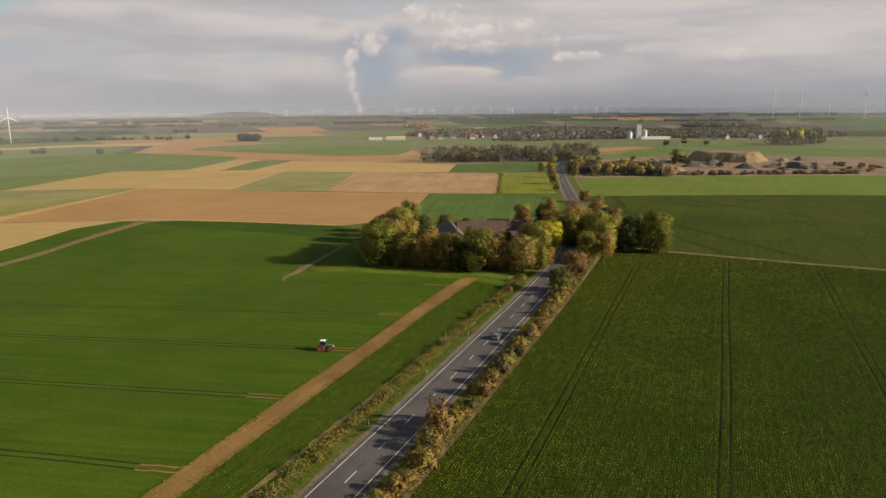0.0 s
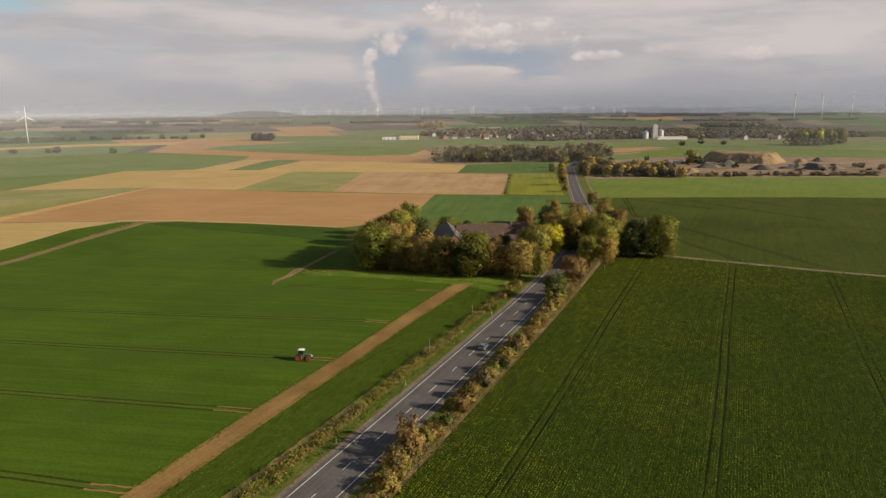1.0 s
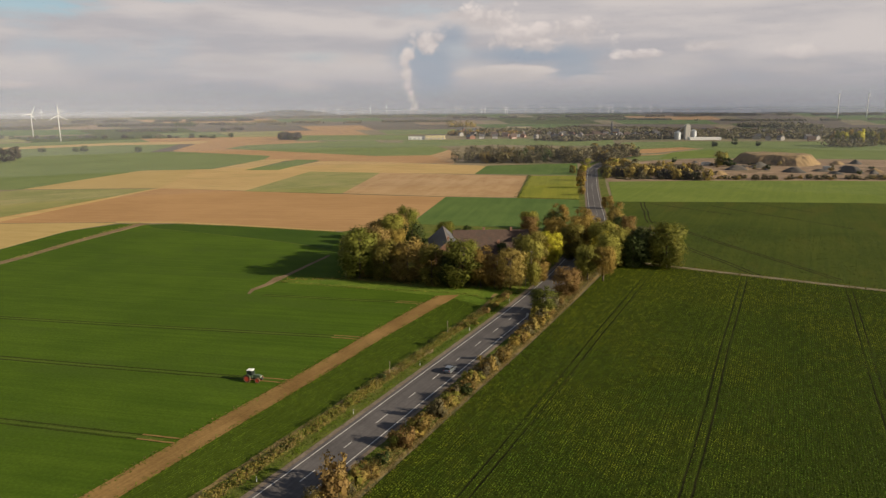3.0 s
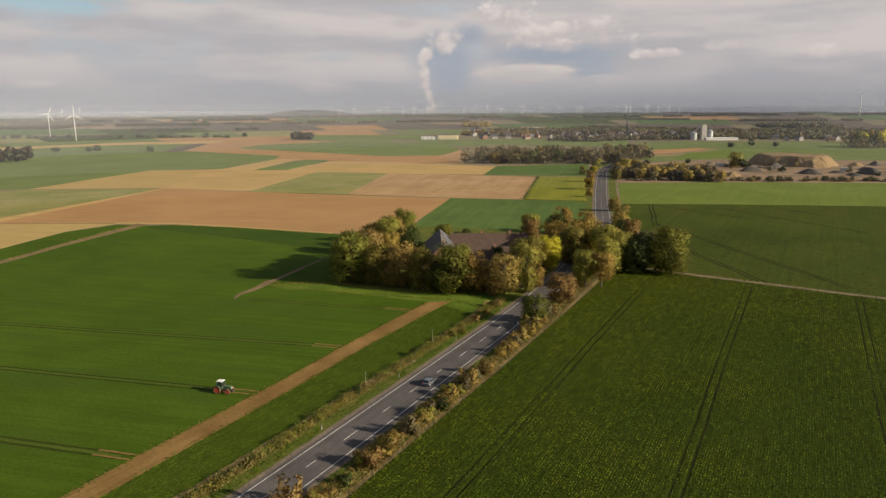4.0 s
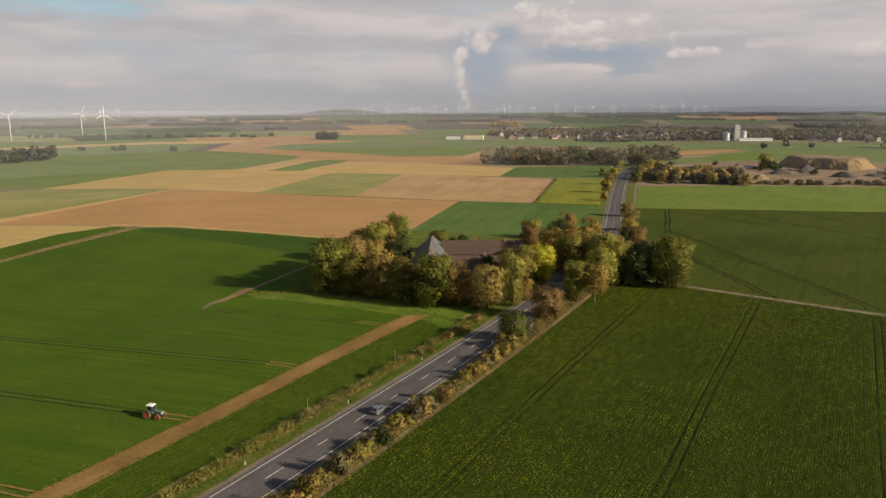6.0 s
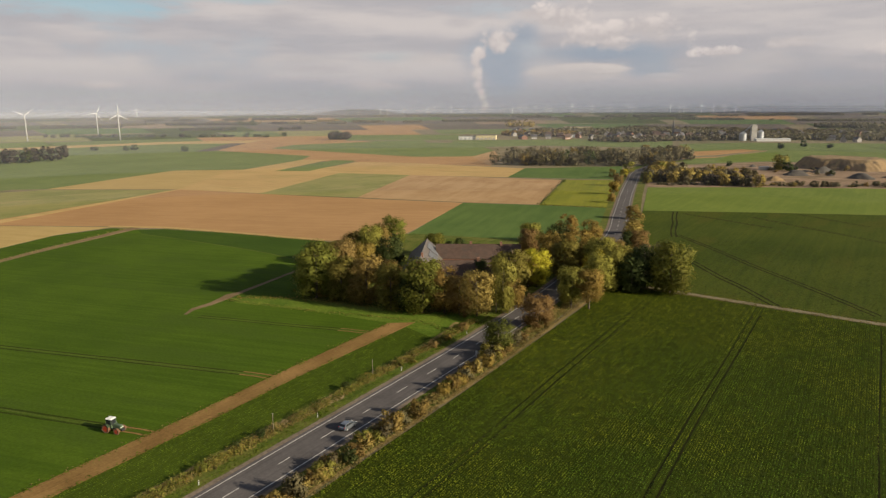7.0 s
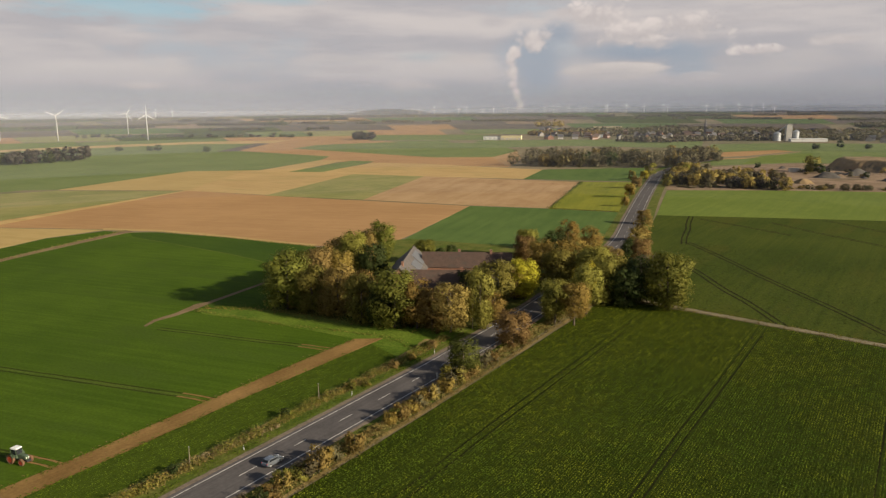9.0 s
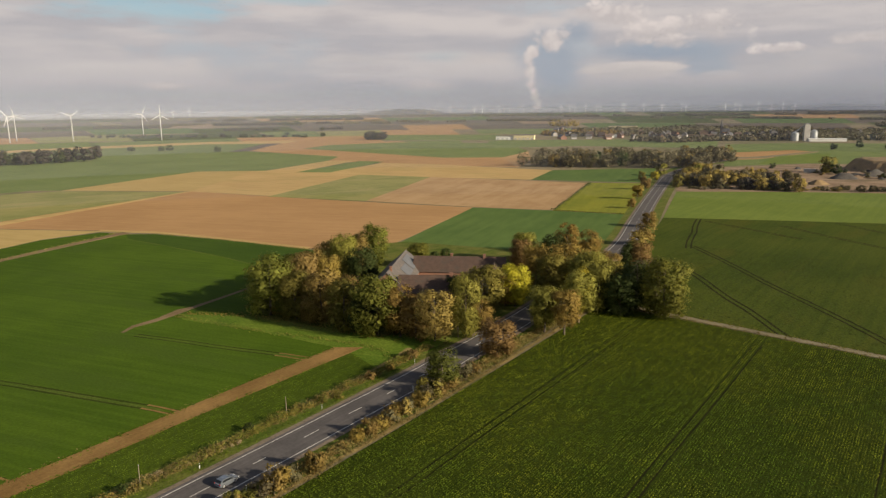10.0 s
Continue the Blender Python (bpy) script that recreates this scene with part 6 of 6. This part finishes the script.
kinds = {}
spots = []
for i in range(900):
    yaw, d = rng2.uniform(-3.5, 26.0), 1330 + 430 * rng2.random() ** 1.3
    x0, y0 = 22 - d * math.sin(radians(yaw)), 58 + d * math.cos(radians(yaw))
    if all(math.hypot(x0 - a, y0 - b) > 20 for a, b in spots) and math.hypot(x0 + 145, y0 - 1395) > 80:
        spots.append((x0, y0))
    if len(spots) == 150:
        break
for x0, y0 in spots:
    kind = rng2.choice(["grey", "brown", "grey", "red", "barn", "brown", "grey"])
    m = pose(x0, y0, 0, 0, 0, rng2.choice([10, 100, 25, 65, 140, -20]) + rng2.uniform(-8, 8))
    if kind not in kinds:
        kinds[kind] = house(kind, "village houses")
        kinds[kind].matrix_basis = m
    else:
        copy_thing(kinds[kind], m)

# grain store
store = thing("grain_store", "pale concrete grain tower with steel silos and a long low hall", "grain store")
bm = box(bmesh.new(), -4.5, 4.5, -4.5, 4.5, 0, 25, 0.2)
box(bm, -2.6, 2.6, -2.6, 2.6, 25, 27, 0.1)
part("tower", bm, M["concrete"], store, "pale concrete tower")
for u, r, h in ((-17, 6.0, 12), (11, 5.5, 15)):
    bm = bmesh.new()
    tube(bm, [(u, 0, 0), (u, 0, h), (u, 0, h + 0.01), (u, 0, h + 3)], [r, r, r * 1.02, 0.6], 28)
    for k in range(1, int(h / 2)):
        tube(bm, [(u, 0, 2 * k - 0.1), (u, 0, 2 * k + 0.1)], [r * 1.015, r * 1.015], 28)
    part("silo", bm, M["steel"], store, "round steel silo", smooth=False)
bm = box(bmesh.new(), -2, 52, -26, -10, 0, 4, 0.1)
part("hall", bm, M["white"], store, "long low white hall")
bm = box(bmesh.new(), -2.5, 52.5, -26.5, -9.5, 4, 4.5, 0.1)
part("hall_roof", bm, M["white"], store)
part("conveyor", tube(bmesh.new(), [(-16, 0, 15), (0, 0, 27)], [0.8, 0.8], 6), M["steel"], store)
store.matrix_basis = pose(-178, 1392, 0.05, 0, 0, 24)

church = thing("church", "dark slate church spire above the village", "church")
bm = box(bmesh.new(), -3.5, 3.5, -3.5, 3.5, 0, 20, 0.1)
part("tower", bm, M["roof_grey"], church)
bm = bmesh.new()
bmesh.ops.create_cone(bm, cap_ends=True, segments=8, radius1=4.4, radius2=0.1, depth=16, matrix=Matrix.Translation((0, 0, 28)))
part("spire", bm, M["roof_grey"], church, "pointed slate spire")
bm = box(bmesh.new(), 3.5, 24, -6, 6, 0, 9)
part("nave", bm, M["brick"], church)
bm = bmesh.new()
q = [bm.verts.new(p) for p in ((3.5, -6.4, 8.8), (24, -6.4, 8.8), (24, 0, 15), (3.5, 0, 15), (3.5, 6.4, 8.8), (24, 6.4, 8.8))]
for f in ((0, 1, 2, 3), (3, 2, 5, 4), (0, 3, 4), (1, 5, 2), (0, 4, 5, 1)):
    bm.faces.new([q[i] for i in f])
part("nave_roof", bm, M["roof_grey"], church)
church.matrix_basis = pose(-341, 1506, 0.05, 0, 0, 10) @ Matrix.Diagonal((0.62, 0.62, 0.92, 1))


def hall(x, y, turn, boxes, label):
    h = thing("industrial_hall", label, "hall")
    for x0, x1, y0, y1, z1, mat in boxes:
        w = part("wall", box(bmesh.new(), x0, x1, y0, y1, 0, z1, 0.05), M[mat], h)
        part("roof", box(bmesh.new(), x0 - 0.3, x1 + 0.3, y0 - 0.3, y1 + 0.3, z1, z1 + 0.4, 0.05), M["sheet"], h)
        n = max(2, int((x1 - x0) / 7))
        for k in range(n):
            u = x0 + (k + 0.5) * (x1 - x0) / n
            part("gate", box(bmesh.new(), u - 1.6, u + 1.6, y0 - 0.08, y0 + 0.04, 0, min(3.6, z1 - 0.8)), M["steel"], h)
    h.matrix_basis = pose(x, y, 0.04, 0, 0, turn)


hall(-625, 1240, 24, ((-34, -2, -10, 12, 6.0, "white"), (-2, 34, -12, 14, 8.0, "cream")), "cream and white industrial hall among the fields")
hall(*(-628.1, 1737.4), 20, ((-32, 32, -12, 12, 9.0, "cream"),), "long pale hall behind the village")
hall(*(-499.4, 1393.4), 20, ((-12, 12, -7, 7, 5.0, "white"),), "small white hall at the village edge")


# ---- wind turbines ----
def turbine(h, r, label, group, paint):
    t = thing("wind_turbine", label, "wind turbine", group)
    part("tower", tube(bmesh.new(), [(0, 0, -1), (0, 0, h * 0.5), (0, 0, h)], [h * 0.024, h * 0.019, h * 0.014], 14), M[paint], t, smooth=True)
    part("nacelle", box(bmesh.new(), -h * 0.018, h * 0.018, -h * 0.03, h * 0.06, h, h * 1.035, h * 0.006), M[paint], t)
    hub = part("hub", tube(bmesh.new(), [(0, -h * 0.03, h * 1.017), (0, -h * 0.045, h * 1.017), (0, -h * 0.06, h * 1.017)], [h * 0.018, h * 0.016, h * 0.004], 12), M[paint], t)
    for k in range(3):
        bm = bmesh.new()
        secs = []
        for s, chord in ((0.0, 0.035), (0.12, 0.050), (0.25, 0.085), (0.55, 0.056), (0.85, 0.034), (1.0, 0.012)):
            z, c, th = s * r, chord * r, chord * r * (0.9 if s == 0 else 0.22)
            secs.append([bm.verts.new(p) for p in ((-c * 0.35, 0, z), (0, -th / 2, z), (c * 0.65, 0, z), (0, th / 2, z))])
        for a, b in zip(secs, secs[1:]):
            for i in range(4):
                bm.faces.new((a[i], a[(i + 1) % 4], b[(i + 1) % 4], b[i]))
        bm.faces.new(secs[0])
        bm.faces.new(secs[-1])
        b = part("blade", bm, M[paint], t)
        b.matrix_basis = pose(0, -h * 0.045, h * 1.017, 0, 120 * k, 0)
    return t


near_t = turbine(48, 20, "white wind turbine standing in the fields", "wind turbines in the fields", "turbine")
for i, (x, y, turn) in enumerate(((-1254, 940, 60), (-1498, 1050, 70), (-1376, 827, 50), (-1448, 742, 75), (-1530, 790, 65))):
    if i == 0:
        near_t.matrix_basis = pose(x, y, 0, 0, 0, turn)
        continue
    c = copy_thing(near_t, pose(x, y, 0, 0, 0, turn))
    blades = [b for b in c.children if b.name.startswith("blade")]
    for k, b in enumerate(blades):
        b.matrix_basis = pose(0, -48 * 0.045, 48 * 1.017, 0, 120 * k + 27 * i, 0)
big_t = turbine(94, 36, "tall white wind turbine on the far plain", "tall wind turbines", "white")
big_t.matrix_basis = pose(121, 3476, 0, 0, 0, 95)
for x, y in ((235, 3619), (364, 3770), (426, 3158)):
    copy_thing(big_t, pose(x, y, 0, 0, 0, 88))
far_t = turbine(47, 20, "pale wind turbine near the horizon", "wind turbines on the horizon", "white")
FAR_YAWS = [35.65, 33.74, 33.12, 31.84, 31.00, 29.94, 27.02, 26.38, 25.99, 25.17, 24.32, 24.02, 22.42, 22.26, 20.84, 19.53, 18.12, 17.83, 15.08, 14.43, 14.09, 12.88, 12.02, 11.25, 10.49, 37.42, 36.85, 56.55, 55.37]
for i, yaw in enumerate(FAR_YAWS):
    d = 4260 + 340 * rng2.random()
    m = pose(38 - d * math.sin(radians(yaw)), 116 + d * math.cos(radians(yaw)), 0, 0, 0, yaw + rng2.uniform(-25, 60)) @ Matrix.Diagonal((1.0, 1.0, rng2.uniform(0.85, 1.15), 1))
    if i == 0:
        far_t.matrix_basis = m
    else:
        copy_thing(far_t, m)

# ---- distance ----
n_cols = 420
v, f = [], []
for k in range(n_cols + 1):
    yaw = -12 + 86 * k / n_cols
    hill = math.exp(-((yaw - 38.5) / 2.6) ** 4) * 27
    crest = 6 + 7 * noise.noise(Vector((yaw * 0.35, 0, 0))) + 4 * noise.noise(Vector((yaw * 1.7, 3, 0))) + 2.5 * noise.noise(Vector((yaw * 7, 5, 0)))
    for rr, z in ((4700, -1.0), (4745, max(1.0, crest + hill)), (4790, max(1.0, crest * 0.8 + hill)), (4850, -1.0)):
        v.append((22 - rr * math.sin(radians(yaw)), 58 + rr * math.cos(radians(yaw)), z))
for k in range(n_cols):
    for q in range(3):
        f.append((4 * k + q, 4 * k + q + 1, 4 * k + q + 5, 4 * k + q + 4))
tagged(part("backdrop", raw("backdrop", v, f), M["far_wood"]), "low blue-grey wooded hills on the horizon", "hills", kind="structure")
# Upright rings of translucent sheet, added to pale the distance as haze does.
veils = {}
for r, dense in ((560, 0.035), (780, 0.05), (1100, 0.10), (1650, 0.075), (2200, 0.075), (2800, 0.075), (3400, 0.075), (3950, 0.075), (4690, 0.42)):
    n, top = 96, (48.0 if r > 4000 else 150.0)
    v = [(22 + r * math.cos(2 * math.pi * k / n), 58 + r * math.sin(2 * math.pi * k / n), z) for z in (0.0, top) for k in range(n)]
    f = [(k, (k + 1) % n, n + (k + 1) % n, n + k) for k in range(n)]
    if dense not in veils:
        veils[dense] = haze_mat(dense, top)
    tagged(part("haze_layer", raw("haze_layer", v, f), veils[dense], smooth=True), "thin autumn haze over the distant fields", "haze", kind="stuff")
